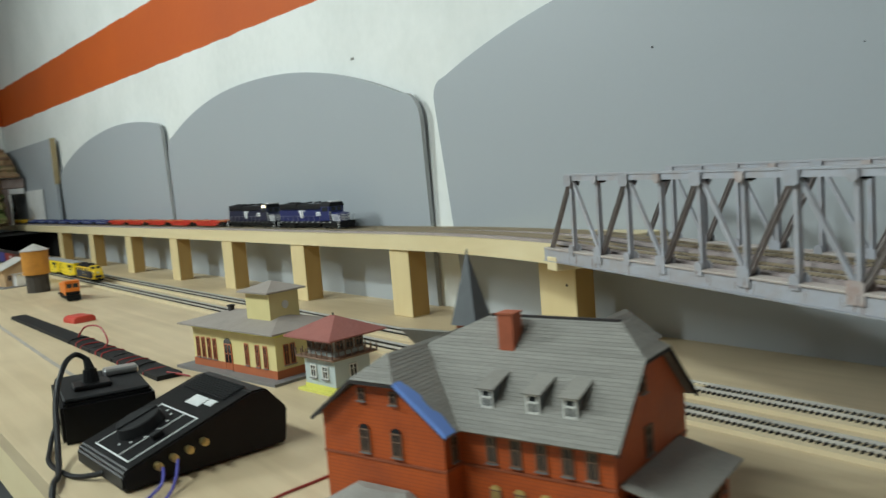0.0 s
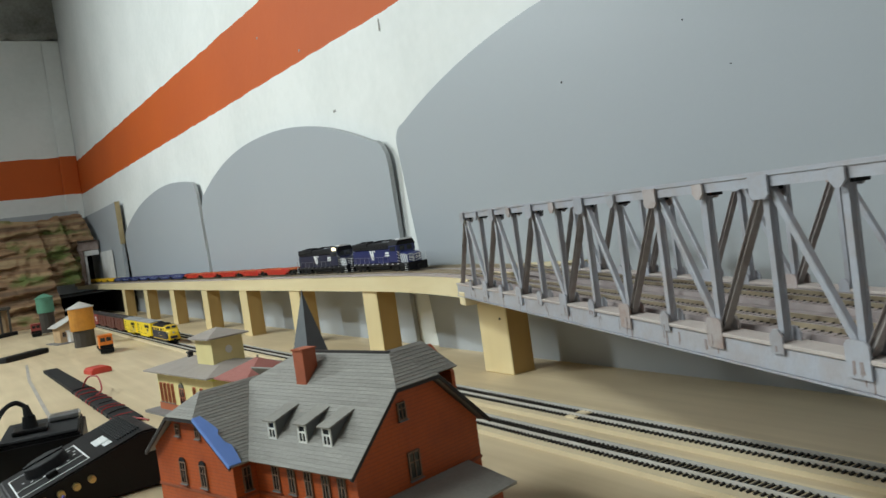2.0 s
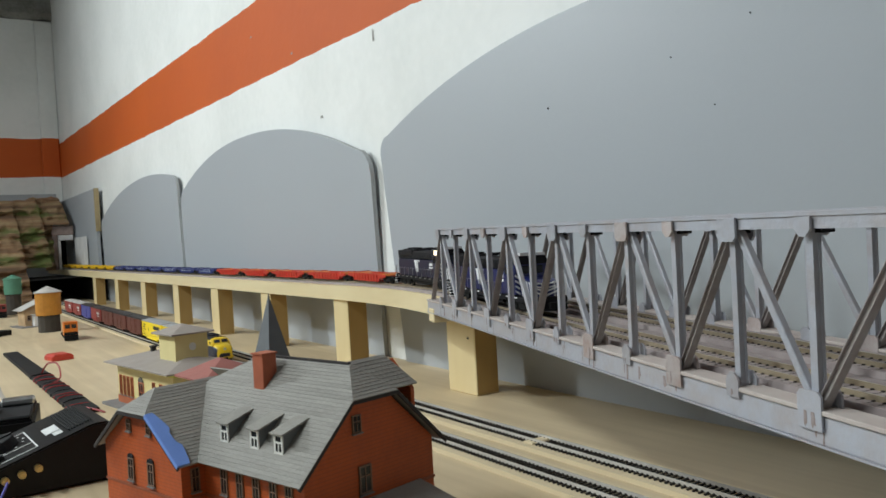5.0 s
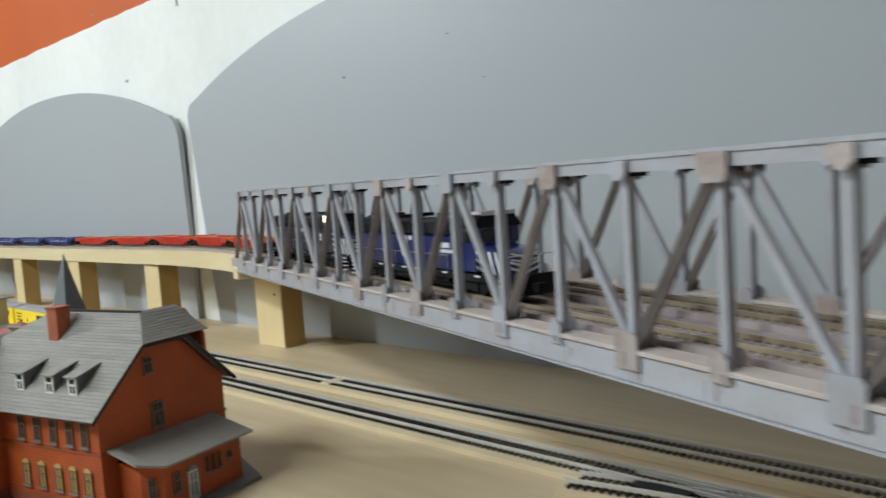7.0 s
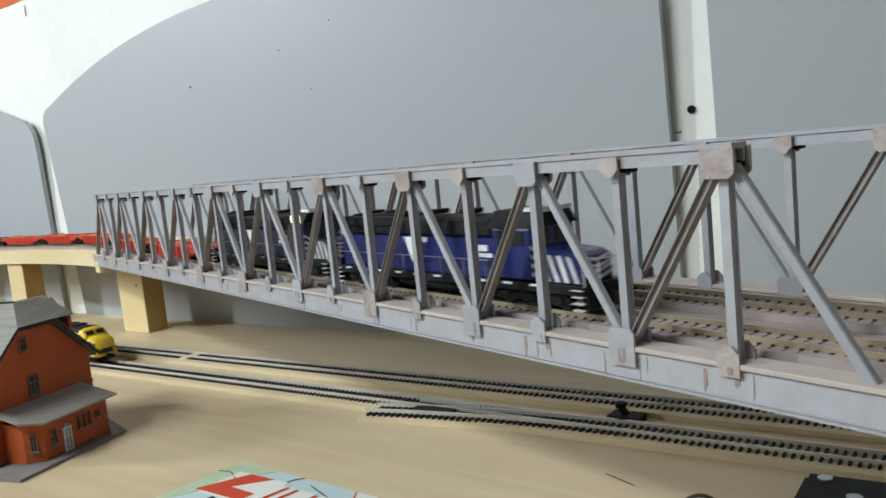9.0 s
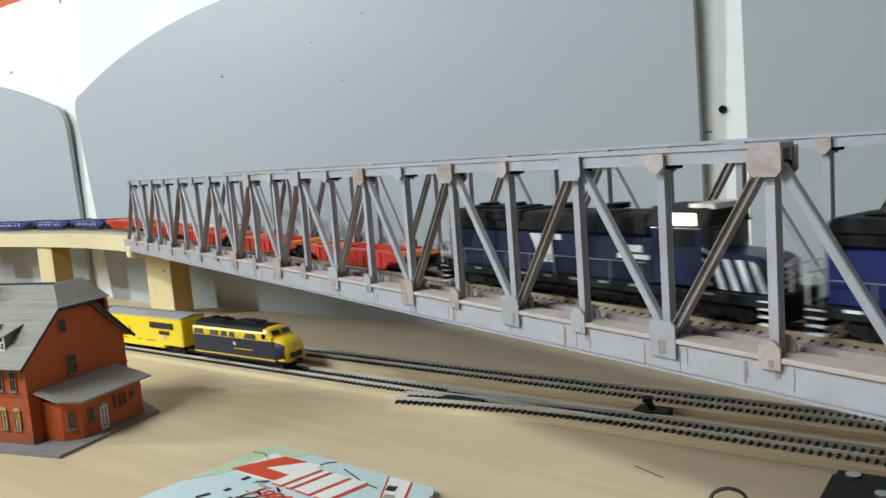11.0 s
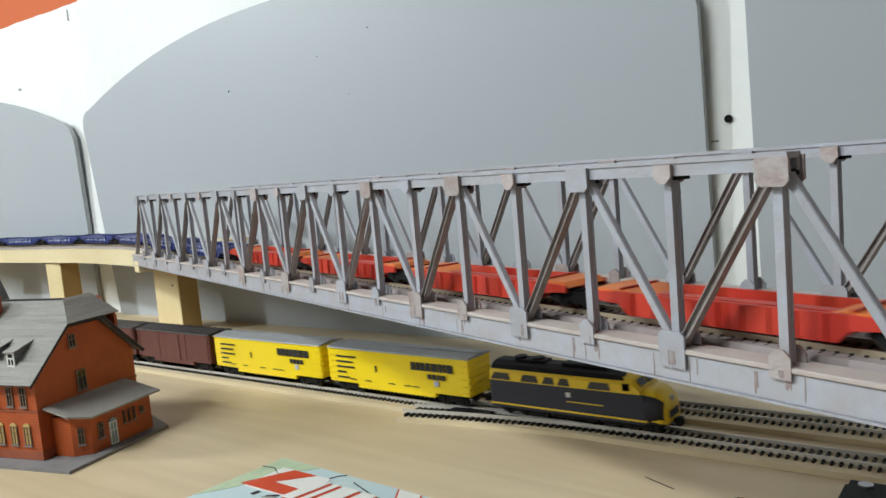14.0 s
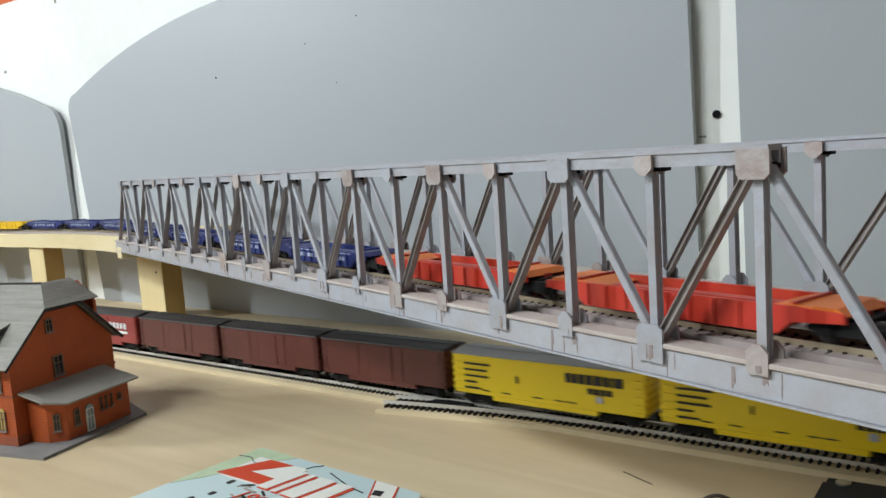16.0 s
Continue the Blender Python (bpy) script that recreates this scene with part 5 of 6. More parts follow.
# ---- rock and tunnel mouths at the far end ----
def rock_face(bm, x0, x1, zb, zt, y0, nx, nz, deep=0.62):
    """A layered slope that climbs away from the table; ledges step back with the height."""
    rows = []
    for j in range(nz + 1):
        k = j / nz
        row = []
        for i in range(nx + 1):
            x = x0 + (x1 - x0) * i / nx
            crest = zt + 0.035 * noise.noise((x * 4.2, 1.7, 0)) + 0.012 * noise.noise((x * 17, 0.3, 0)) - max(0, 0.25 - x) * 0.12
            z = zb + (crest - zb) * k
            back = deep * k ** 1.35
            step = 0.06 * noise.noise((x * 2.2, 0.0, z * 36 + 0.9 * math.sin(x * 5))) + 0.026 * noise.noise((x * 8, 0.4, z * 30)) + 0.02 * noise.noise((x * 30, 0.9, z * 58))
            edge = min(1.0, 6 * min(k, 1 - k) + 0.25)
            row.append(bm.verts.new((x, y0 + back + step * edge, z + 0.006 * noise.noise((x * 30, z * 30, 2.0)) * (0 if j == 0 else 1))))
        rows.append(row)
    for a, b in zip(rows, rows[1:]):
        for i in range(nx):
            bm.faces.new((a[i], a[i + 1], b[i + 1], b[i]))
    back = [bm.verts.new((v.co.x, END - 0.032, v.co.z)) for v in rows[-1]]
    for i in range(nx):
        bm.faces.new((rows[-1][i], rows[-1][i + 1], back[i + 1], back[i]))


bm = bmesh.new()
rock_face(bm, 0.13, 0.56, TABLE, 1.395, 3.62, 110, 110)
rock_face(bm, 0.56, 0.672, 1.055, 1.40, 3.85, 36, 80, 0.45)
rock_face(bm, 0.672, 0.79, 1.25, 1.405, 4.1, 36, 44, 0.3)
rock_face(bm, 0.672, 0.716, 1.036, 1.26, 4.06, 14, 50, 0.06)
tagged(part("mountain", bm, "strata"), "layered brown sandstone model mountain with green moss", "model mountain")
portal = thing("tunnel_portal", pose(0.772, 4.12, DECK + 0.002), "grey stone tunnel portal above the viaduct deck", "tunnel portal")
bm = boxes((-0.058, -0.032, 0, 0.05, 0, 0.165), (-0.058, 0.04, 0, 0.05, 0.166, 0.212))
part("arch", soft(bm, 0.004), "portal", portal)
part("lintel", soft(boxes((-0.03, 0.036, -0.003, 0.047, 0.14, 0.165)), 0.002), "foil", portal, "white lintel")
part("jamb", boxes((-0.0315, -0.021, -0.002, 0.2, 0, 0.139)), "foil", portal)
part("side_sheet", boxes((0.0405, 0.0425, -0.33, -0.005, 0, 0.15)), "foil", portal, "white side sheet")
# added black sheet: darkness deep inside the portal
part("back_cloth", boxes((-0.03, 0.043, 0.28, 0.285, 0, 0.2)), "void", portal)
# added black sheets stand for the tunnel's dark interior below the deck
mouth = thing("tunnel_mouth", pose(0, 0, 0), "added black sheets for the dark inside of the tunnel under the viaduct", "tunnel")
part("cloth", boxes((0.562, BOARD - 0.036, 4.2, 4.205, TABLE, DECK - 0.03), (0.56, BOARD - 0.036, 3.66, 4.2, DECK - 0.03, DECK - 0.0275)), "void", mouth)
part("side_cloth", boxes((BOARD - 0.036, BOARD - 0.033, 3.5, 4.2, TABLE, DECK - 0.03)), "void", mouth)


# ---- red brick station ----
def slope(name, quads, root, mat="slate", thick=0.0005):
    """A roof slope with overlapping courses on it, each a piece of its own; quads: (corners, courses), corners lower left, lower right, upper right, upper left."""
    under = bmesh.new()
    for quad, rows in quads:
        slab(under, quad, 0.001)
    base = part(name, under, mat, root)
    for quad, rows in quads:
        a, b, c, d = [Vector(p) for p in quad]
        n = (b - a).cross(d - a).normalized()
        if n.z < 0:
            n = -n
        for i in range(rows):
            k0, k1 = i / rows, min((i + 1.15) / rows, 1.0)
            p, q, r, s = a.lerp(d, k0), b.lerp(c, k0), b.lerp(c, k1), a.lerp(d, k1)
            bm = bmesh.new()
            v = [bm.verts.new(x) for x in (p + n * thick, q + n * thick, r + n * thick * 0.4, s + n * thick * 0.4, p + n * 0.0001, q + n * 0.0001, r + n * 0.0001, s + n * 0.0001)]
            for f in ((0, 1, 2, 3), (7, 6, 5, 4), (0, 4, 5, 1), (1, 5, 6, 2), (2, 6, 7, 3), (3, 7, 4, 0)):
                bm.faces.new([v[j] for j in f])
            part("course", bm, mat, base)
    return base


def window(root, m, w, h, glass="dark_glass", frame_mat="brown_frame", arch=False, name="window"):
    """A window lying in its local x z plane, facing local -y: sunk pane, frame, glazing bars, sill."""
    hw = w / 2
    t = min(0.0012, w * 0.12)
    f = part(name, lattice(bmesh.new(), [-hw, -hw + t, -t * 0.3, t * 0.3, hw - t, hw], [0, t, h * 0.6, h * 0.6 + t * 0.6, h - t, h], lambda i, j: i in (0, 2, 4) or j in (0, 2, 4), -0.0009, 0.0004), frame_mat, root)
    f.matrix_basis = m
    part("pane", boxes((-hw + t, hw - t, -0.0003, 0.0002, t, h - t)), glass, f)
    part("sill", boxes((-hw - 0.0006, hw + 0.0006, -0.0018, 0.0, -0.001, -0.0001)), "plinth", f)
    if arch:
        bm = bmesh.new()
        pts = [(hw * math.cos(math.pi * i / 8), h + hw * 0.75 * math.sin(math.pi * i / 8)) for i in range(9)]
        prism(bm, pts, -0.0008, 0.0002, "y")
        part("arch_light", bm, glass, f)
    return f


def brick_station():
    # local x: across the gable (u), local y: along the ridge (v)
    r = thing("brick_station", pose(0.3325, 0.241, TABLE, 0, 0, 15.5), "red brick model station with grey slate roofs", "model building")
    g = lambda z: z - TABLE
    part("base", prism(bmesh.new(), [(0.004, 0.001), (0.121, 0.001), (0.15, 0.05), (0.15, 0.268), (-0.034, 0.268), (-0.034, 0.138), (0.004, 0.138)], 0, 0.0026, "z"), "plinth", r, "grey base plate")
    f0, b0, v0, v1 = 0.021, 0.136, 0.048, 0.258
    eave, hip, ridge, mid = g(0.974), g(1.0115), g(1.0325), 0.0785
    bm = bmesh.new()
    prism(bm, [(f0, 0.0029), (b0, 0.0029), (b0, eave), (mid + 0.0195, hip - 0.002), (mid - 0.0195, hip - 0.002), (f0, eave)], v0, 0.205, "y")
    part("shell", bm, "brick", r)
    bm = boxes((f0 - 0.0007, b0 + 0.0007, v0 - 0.0007, v1 + 0.0007, g(0.9445), g(0.9463)), (f0 - 0.0007, b0 + 0.0007, v0 - 0.0007, v1 + 0.0007, 0.003, 0.0105))
    part("string_course", bm, "brick_band", r, "projecting brick course")
    # main roof
    o0, fe, be = v0 - 0.0065, 0.0125, 0.1445
    ea = g(0.9705)
    kf = (mid - 0.02 - fe) / (mid - fe)
    hu, hz = fe + (mid - fe) * kf, ea + (ridge - ea) * kf
    rend = 0.163   # the ridge ends in a hip against the cross wing
    slope("front_slope", [([(fe, 0.205, ea), (fe, o0, ea), (hu, o0, hz), (hu, 0.205, hz)], 22), ([(hu, 0.205, hz), (hu, o0, hz), (mid, o0 + 0.024, ridge), (mid, rend, ridge)], 10)], r)
    slope("back_slope", [([(be, o0, ea), (be, v1 + 0.006, ea), (mid + 0.02, v1 + 0.006, hz), (mid + 0.02, o0, hz)], 9), ([(mid + 0.02, o0, hz), (mid + 0.02, 0.205, hz), (mid, rend, ridge), (mid, o0 + 0.024, ridge)], 5)], r)
    slope("half_hip", [([(mid - 0.02, o0, hz), (mid + 0.02, o0, hz), (mid + 0.0006, o0 + 0.024, ridge), (mid - 0.0006, o0 + 0.024, ridge)], 11)], r)
    slope("end_hip", [([(mid + 0.02, 0.205, hz), (mid - 0.02, 0.205, hz), (mid - 0.0006, rend, ridge), (mid + 0.0006, rend, ridge)], 6)], r)
    part("ridge_cap", boxes((mid - 0.0012, mid + 0.0012, o0 + 0.024, rend, ridge - 0.0004, ridge + 0.0012)), "eave", r)
    bm = bmesh.new()
    for p, q in (((fe, o0 + 0.0006, ea - 0.0014), (mid - 0.02, o0 + 0.0006, hz - 0.0014)), ((mid + 0.02, o0 + 0.0006, hz - 0.0014), (be, o0 + 0.0006, ea - 0.0014)), ((mid - 0.02, o0 + 0.0006, hz - 0.0014), (mid + 0.02, o0 + 0.0006, hz - 0.0014))):
        bar(bm, p, q, 0.0022, 0.0016)
    part("verge", bm, "eave", r, "dark verge boards")
    # rear wing with its own ridge
    rv, rz, re = 0.084, g(1.0305), 0.136
    slope("rear_slope", [([(mid + 0.005, rv - 0.021, rz - 0.021), (re + 0.004, rv - 0.021, rz - 0.021), (re - 0.008, rv, rz), (mid + 0.001, rv, rz)], 9)], r)
    slope("rear_slope", [([(re + 0.004, rv + 0.036, rz - 0.036), (mid + 0.012, rv + 0.036, rz - 0.036), (mid + 0.001, rv, rz), (re - 0.008, rv, rz)], 9)], r)
    bm = bmesh.new()
    prism(bm, [(rv - 0.02, 0.003), (rv + 0.033, 0.003), (rv + 0.033, rz - 0.036), (rv, rz - 0.004), (rv - 0.02, rz - 0.024)], b0 - 0.002, b0 + 0.0015, "x")
    part("rear_gable", bm, "brick", r)
    # front wing
    w0, w1, wc, wf = 0.156, 0.262, 0.209, 0.003
    we, wh, wr = g(0.9745), g(0.998), g(1.0155)
    bm = bmesh.new()
    prism(bm, [(w0, 0.0029), (w1, 0.0029), (w1, we), (wc + 0.019, wh - 0.0015), (wc - 0.019, wh - 0.0015), (w0, we)], wf, b0 - 0.004, "x")
    part("wing_shell", bm, "brick", r)
    part("string_course", boxes((wf - 0.0007, f0 - 0.0009, w0 - 0.0007, w1 + 0.0007, g(0.9445), g(0.9463)), (wf - 0.0007, f0 - 0.0009, w0 - 0.0007, w1 + 0.0007, 0.003, 0.0105)), "brick_band", r)
    wo, el = wf - 0.006, g(0.9705)
    kw = 1 - 0.0195 / (wc - w0 + 0.006)
    zt = el + (wr - el) * kw
    for s in (-1, 1):
        lo, up = wc + s * (wc - w0 + 0.006), wc + s * 0.0195
        u1, u2 = (0.06, 0.076) if s < 0 else (0.12, 0.12)
        slope("wing_slope", [([(wo, lo, el), (0.022 if s < 0 else 0.12, lo, el), (u1, up, zt), (wo, up, zt)], 16), ([(wo, up, zt), (u1, up, zt), (u2, wc, wr), (wo + 0.02, wc, wr)], 8)], r)
    slope("wing_half_hip", [([(wo, wc + 0.0195, zt), (wo, wc - 0.0195, zt), (wo + 0.02, wc - 0.0005, wr), (wo + 0.02, wc + 0.0005, wr)], 10)], r)
    bm = bmesh.new()
    for s in (-1, 1):
        bar(bm, (wo + 0.0006, wc + s * (wc - w0 + 0.006), el - 0.0014), (wo + 0.0006, wc + s * 0.0195, zt - 0.0014), 0.0022, 0.0016, (1, 0, 0))
    bar(bm, (wo + 0.0006, wc - 0.0195, zt - 0.0014), (wo + 0.0006, wc + 0.0195, zt - 0.0014), 0.0022, 0.0016, (1, 0, 0))
    part("verge", bm, "eave", r, "dark verge boards")
    # blue patch along the wing's verge
    a, b = Vector((wo - 0.0004, wc - (wc - w0 + 0.006), el)), Vector((wo - 0.0004, wc - 0.0195, zt))
    bm, rows = bmesh.new(), []
    up = Vector((0, -(zt - el), wc - w0 + 0.006 - 0.0195)).normalized()
    for i in range(13):
        k = i / 12
        w = 0.006 + 0.008 * math.sin(math.pi * min(1, 0.25 + 0.75 * k)) * (0.6 + 0.4 * k) - (0.003 if 0.35 < k < 0.65 else 0)
        p = a.lerp(b, k)
        rows.append([bm.verts.new(p + up * 0.0022), bm.verts.new(p + Vector((w, 0, 0)) + up * 0.0022), bm.verts.new(p + Vector((w, 0, 0)) + up * 0.001), bm.verts.new(p + up * -0.001)])
    for p, q in zip(rows, rows[1:]):
        for i in range(4):
            bm.faces.new((p[i], p[(i + 1) % 4], q[(i + 1) % 4], q[i]))
    bm.faces.new(rows[0]), bm.faces.new(rows[-1])
    part("blue_patch", bm, "blue_tape", r, "bright blue patch on the verge")
    # chimney
    ch = part("chimney", soft(boxes((0.0575, 0.0695, 0.133, 0.145, g(0.998), g(1.0375))), 0.0004), "chimney", r, "orange-red brick chimney")
    part("chimney_cap", boxes((0.0568, 0.0702, 0.1323, 0.1457, g(1.0375), g(1.0386))), "chimney", ch)
    # dormers on the front slope
    pitch = (ridge - ea) / (mid - fe)
    for v in (0.1365, 0.1025, 0.077):
        u = 0.0265
        z = ea + (u - fe) * pitch
        bm = bmesh.new()
        prism(bm, [(u, z - 0.001), (u + 0.02, z + 0.016), (u, z + 0.0125)], v - 0.0044, v + 0.0044, "y")
        d = part("dormer", bm, "dark_slate", r)
        bm = bmesh.new()
        slab(bm, [(u - 0.003, v - 0.0066, z + 0.0128), (u - 0.003, v + 0.0066, z + 0.0128), (u + 0.0215, v + 0.0066, z + 0.0198), (u + 0.0215, v - 0.0066, z + 0.0198)], 0.001)
        part("dormer_roof", bm, "slate", d)
        m = pose(u, v, z, 0, 0, -90)
        part("dormer_frame", lattice(bmesh.new(), [-0.0044, -0.003, -0.0005, 0.0005, 0.003, 0.0044], [-0.001, 0.0008, 0.0062, 0.0074, 0.0108, 0.0124], lambda i, j: i in (0, 4) or j in (0, 2, 4) or (i == 2 and j == 1), -0.0011, -0.0001, m), "white_frame", d, "white dormer window frame")
        bm = bmesh.new()
        box(bm, -0.003, 0.003, -0.0006, -0.0001, 0.0009, 0.0107, m)
        part("dormer_pane", bm, "dark_glass", d)
    # windows: gable, front wall, wing
    south = lambda u, z: pose(u, v0 - 0.0004, g(z))
    window(r, south(0.0655, 0.9915), 0.0075, 0.0115)
    window(r, south(0.0705, 0.951), 0.0108, 0.0185)
    west = lambda v, z, u=f0: pose(u - 0.0004, v, g(z), 0, 0, -90)
    for v in (0.062, 0.078, 0.096, 0.114, 0.132):
        window(r, west(v, 0.9495), 0.0075, 0.0175)
    # ground floor panes have the interior light painted in yellow
    for v in (0.0625, 0.0785, 0.0945, 0.113, 0.131):
        window(r, west(v, 0.9155), 0.0078, 0.0165, "warm_glass", arch=True)
    for v in (wc - 0.014, wc + 0.014):
        window(r, west(v, 0.9855, wf), 0.006, 0.0085)
        window(r, west(v, 0.9495, wf), 0.0085, 0.0165, arch=True)
    window(r, pose(0.013, w0 - 0.0004, g(0.9495)), 0.0065, 0.0165)
    # rounded bay at the wing's foot
    def bay_ring(out, side):
        return [(wf - 0.0009, wc - 0.034 - side), (wf - 0.014 - out * 0.5, wc - 0.034 - side), (wf - 0.026 - out, wc - 0.016 - side * 0.5), (wf - 0.026 - out, wc + 0.016 + side * 0.5), (wf - 0.014 - out * 0.5, wc + 0.034 + side), (wf - 0.0009, wc + 0.034 + side)]
    bay = part("bay", prism(bmesh.new(), bay_ring(0, 0), 0.0029, g(0.9165), "z"), "brick", r)
    bm = bmesh.new()
    rings = [[bm.verts.new((u, v, z)) for u, v in ring] for ring, z in ((bay_ring(0.007, 0.007), g(0.9155)), (bay_ring(0.007, 0.007), g(0.9172)), (bay_ring(-0.017, -0.012), g(0.928)))]
    for p, q in zip(rings, rings[1:]):
        for i in range(6):
            bm.faces.new((p[i], p[(i + 1) % 6], q[(i + 1) % 6], q[i]))
    bm.faces.new(rings[0]), bm.faces.new(rings[-1])
    part("bay_roof", bm, "slate", bay, "low grey hipped bay roof")
    # lean-to along the gable
    bm = bmesh.new()
    foot = [(0.033, v0 - 0.0008), (0.033, 0.026), (0.0425, 0.0135), (0.1145, 0.0135), (0.1145, v0 - 0.0008)]
    prism(bm, foot, 0.0029, g(0.9365), "z")
    lean = part("lean_to", bm, "brick", r)
    bm = bmesh.new()
    slab(bm, [(0.0255, v0 - 0.001, g(0.9475)), (0.0255, 0.02, g(0.9405)), (0.038, 0.0055, g(0.9372)), (0.121, 0.0055, g(0.9372)), (0.121, v0 - 0.001, g(0.9475))], 0.0018)
    part("lean_to_roof", bm, "slate", lean)
    porch = lambda u, z: pose(u, 0.0131, g(z))
    window(lean, porch(0.0525, 0.9135), 0.0062, 0.0135)
    window(lean, porch(0.0665, 0.9035), 0.0085, 0.0205, "blue_glass", "white_frame", True, "door")
    for u in (0.0805, 0.0865, 0.0925):
        window(lean, porch(u, 0.918), 0.0026, 0.0115)
    window(lean, porch(0.102, 0.9215), 0.0045, 0.0055)
    window(lean, pose(0.0372, 0.0198, g(0.9125), 0, 0, -52), 0.0055, 0.0145)
    # slate spire behind the ridge
    tower = part("turret", soft(boxes((-0.009, 0.009, -0.009, 0.009, 0, 0.112)), 0.0006), "brick", r)
    tower.matrix_basis = pose(0.124, 0.212, 0.0029)
    bm, rings, rows = bmesh.new(), [], 16
    for i in range(rows):
        for w, z in ((0.0118 * (1 - i / rows), i / rows), (0.0118 * (1 - (i + 1) / rows) - 0.0002, (i + 1) / rows)):
            w = max(w, 0.0002)
            rings.append([bm.verts.new((x * w, y * w, 0.1122 + z * 0.059)) for x, y in ((-1, -1), (1, -1), (1, 1), (-1, 1))])
    for a, c in zip(rings, rings[1:]):
        for j in range(4):
            bm.faces.new((a[j], a[(j + 1) % 4], c[(j + 1) % 4], c[j]))
    bm.faces.new(rings[0]), bm.faces.new(rings[-1])
    part("spire", bm, "dark_slate", tower, "dark slate spire")
    return r


brick_station()


def hip_roof(bm, x0, x1, y0, y1, z, rise, over=0.008, flat=0.0):
    cx, cy = (x0 + x1) / 2, (y0 + y1) / 2
    long_y = (y1 - y0) > (x1 - x0)
    half = abs((y1 - y0) - (x1 - x0)) / 2
    a = [bm.verts.new(p) for p in ((x0 - over, y0 - over, z), (x1 + over, y0 - over, z), (x1 + over, y1 + over, z), (x0 - over, y1 + over, z))]
    lo = [bm.verts.new((v.co.x, v.co.y, z - 0.0016)) for v in a]
    if half < 0.002:
        t = bm.verts.new((cx, cy, z + rise))
        for i in range(4):
            bm.faces.new((a[i], a[(i + 1) % 4], t))
    else:
        t0, t1 = (bm.verts.new((cx, cy - half, z + rise)), bm.verts.new((cx, cy + half, z + rise))) if long_y else (bm.verts.new((cx - half, cy, z + rise)), bm.verts.new((cx + half, cy, z + rise)))
        if long_y:
            bm.faces.new((a[0], a[1], t0)), bm.faces.new((a[1], a[2], t1, t0)), bm.faces.new((a[2], a[3], t1)), bm.faces.new((a[3], a[0], t0, t1))
        else:
            bm.faces.new((a[0], a[1], t1, t0)), bm.faces.new((a[1], a[2], t1)), bm.faces.new((a[2], a[3], t0, t1)), bm.faces.new((a[3], a[0], t0))
    bm.faces.new(lo)
    for i in range(4):
        bm.faces.new((a[i], a[(i + 1) % 4], lo[(i + 1) % 4], lo[i]))
    return bm


def cream_station():
    r = thing("cream_station", pose(0.413, 0.868, TABLE, 0, 0, 9), "cream model station with terracotta base and grey hipped roof", "model building")
    r.scale = (1.06, 1.04, 1.16)
    X, Y = 0.075, 0.178
    part("base", boxes((-0.016, X + 0.016, -0.016, Y + 0.02, 0, 0.003)), "plinth", r, "grey base plate")
    part("plinth", boxes((-0.0008, X + 0.0008, -0.0008, Y + 0.0008, 0.003, 0.0115)), "terracotta", r, "terracotta plinth")
    part("shell", boxes((0, X, 0, Y, 0.0031, 0.05)), "cream", r)
    part("cornice", boxes((-0.0008, X + 0.0008, -0.0008, Y + 0.0008, 0.0465, 0.0498)), "lemon", r)
    part("roof", hip_roof(bmesh.new(), 0, X, 0, Y, 0.0525, 0.011, 0.013), "station_roof", r)
    tw = part("upper_storey", boxes((0.018, 0.06, 0.03, 0.078, 0.052, 0.088)), "cream", r)
    part("upper_roof", hip_roof(bmesh.new(), 0.018, 0.06, 0.03, 0.078, 0.09, 0.009, 0.007), "station_roof", tw)
    bm = bmesh.new()
    rod(bm, (0.04, 0.0294, 0.074), (0.04, 0.0302, 0.074), 0.0045, 14)
    part("clock_face", bm, "white_frame", tw, "round white clock face")
    part("chimney", soft(boxes((0.031, 0.037, 0.135, 0.141, 0.056, 0.067), (0.03, 0.038, 0.134, 0.142, 0.067, 0.069)), 0.0003), "eave", r)
    for y in (0.02, 0.036, 0.058, 0.128, 0.141, 0.154, 0.167):
        window(r, pose(-0.0004, y, 0.013, 0, 0, -90), 0.0075, 0.0235, "dark_glass", "terracotta")
    window(r, pose(-0.0004, 0.098, 0.004, 0, 0, -90), 0.016, 0.029, "dark_glass", "terracotta", True, "door")
    for x in (0.014, 0.023, 0.05, 0.059):
        window(r, pose(x, -0.0004, 0.016), 0.007, 0.0215, "dark_glass", "terracotta")
    return r


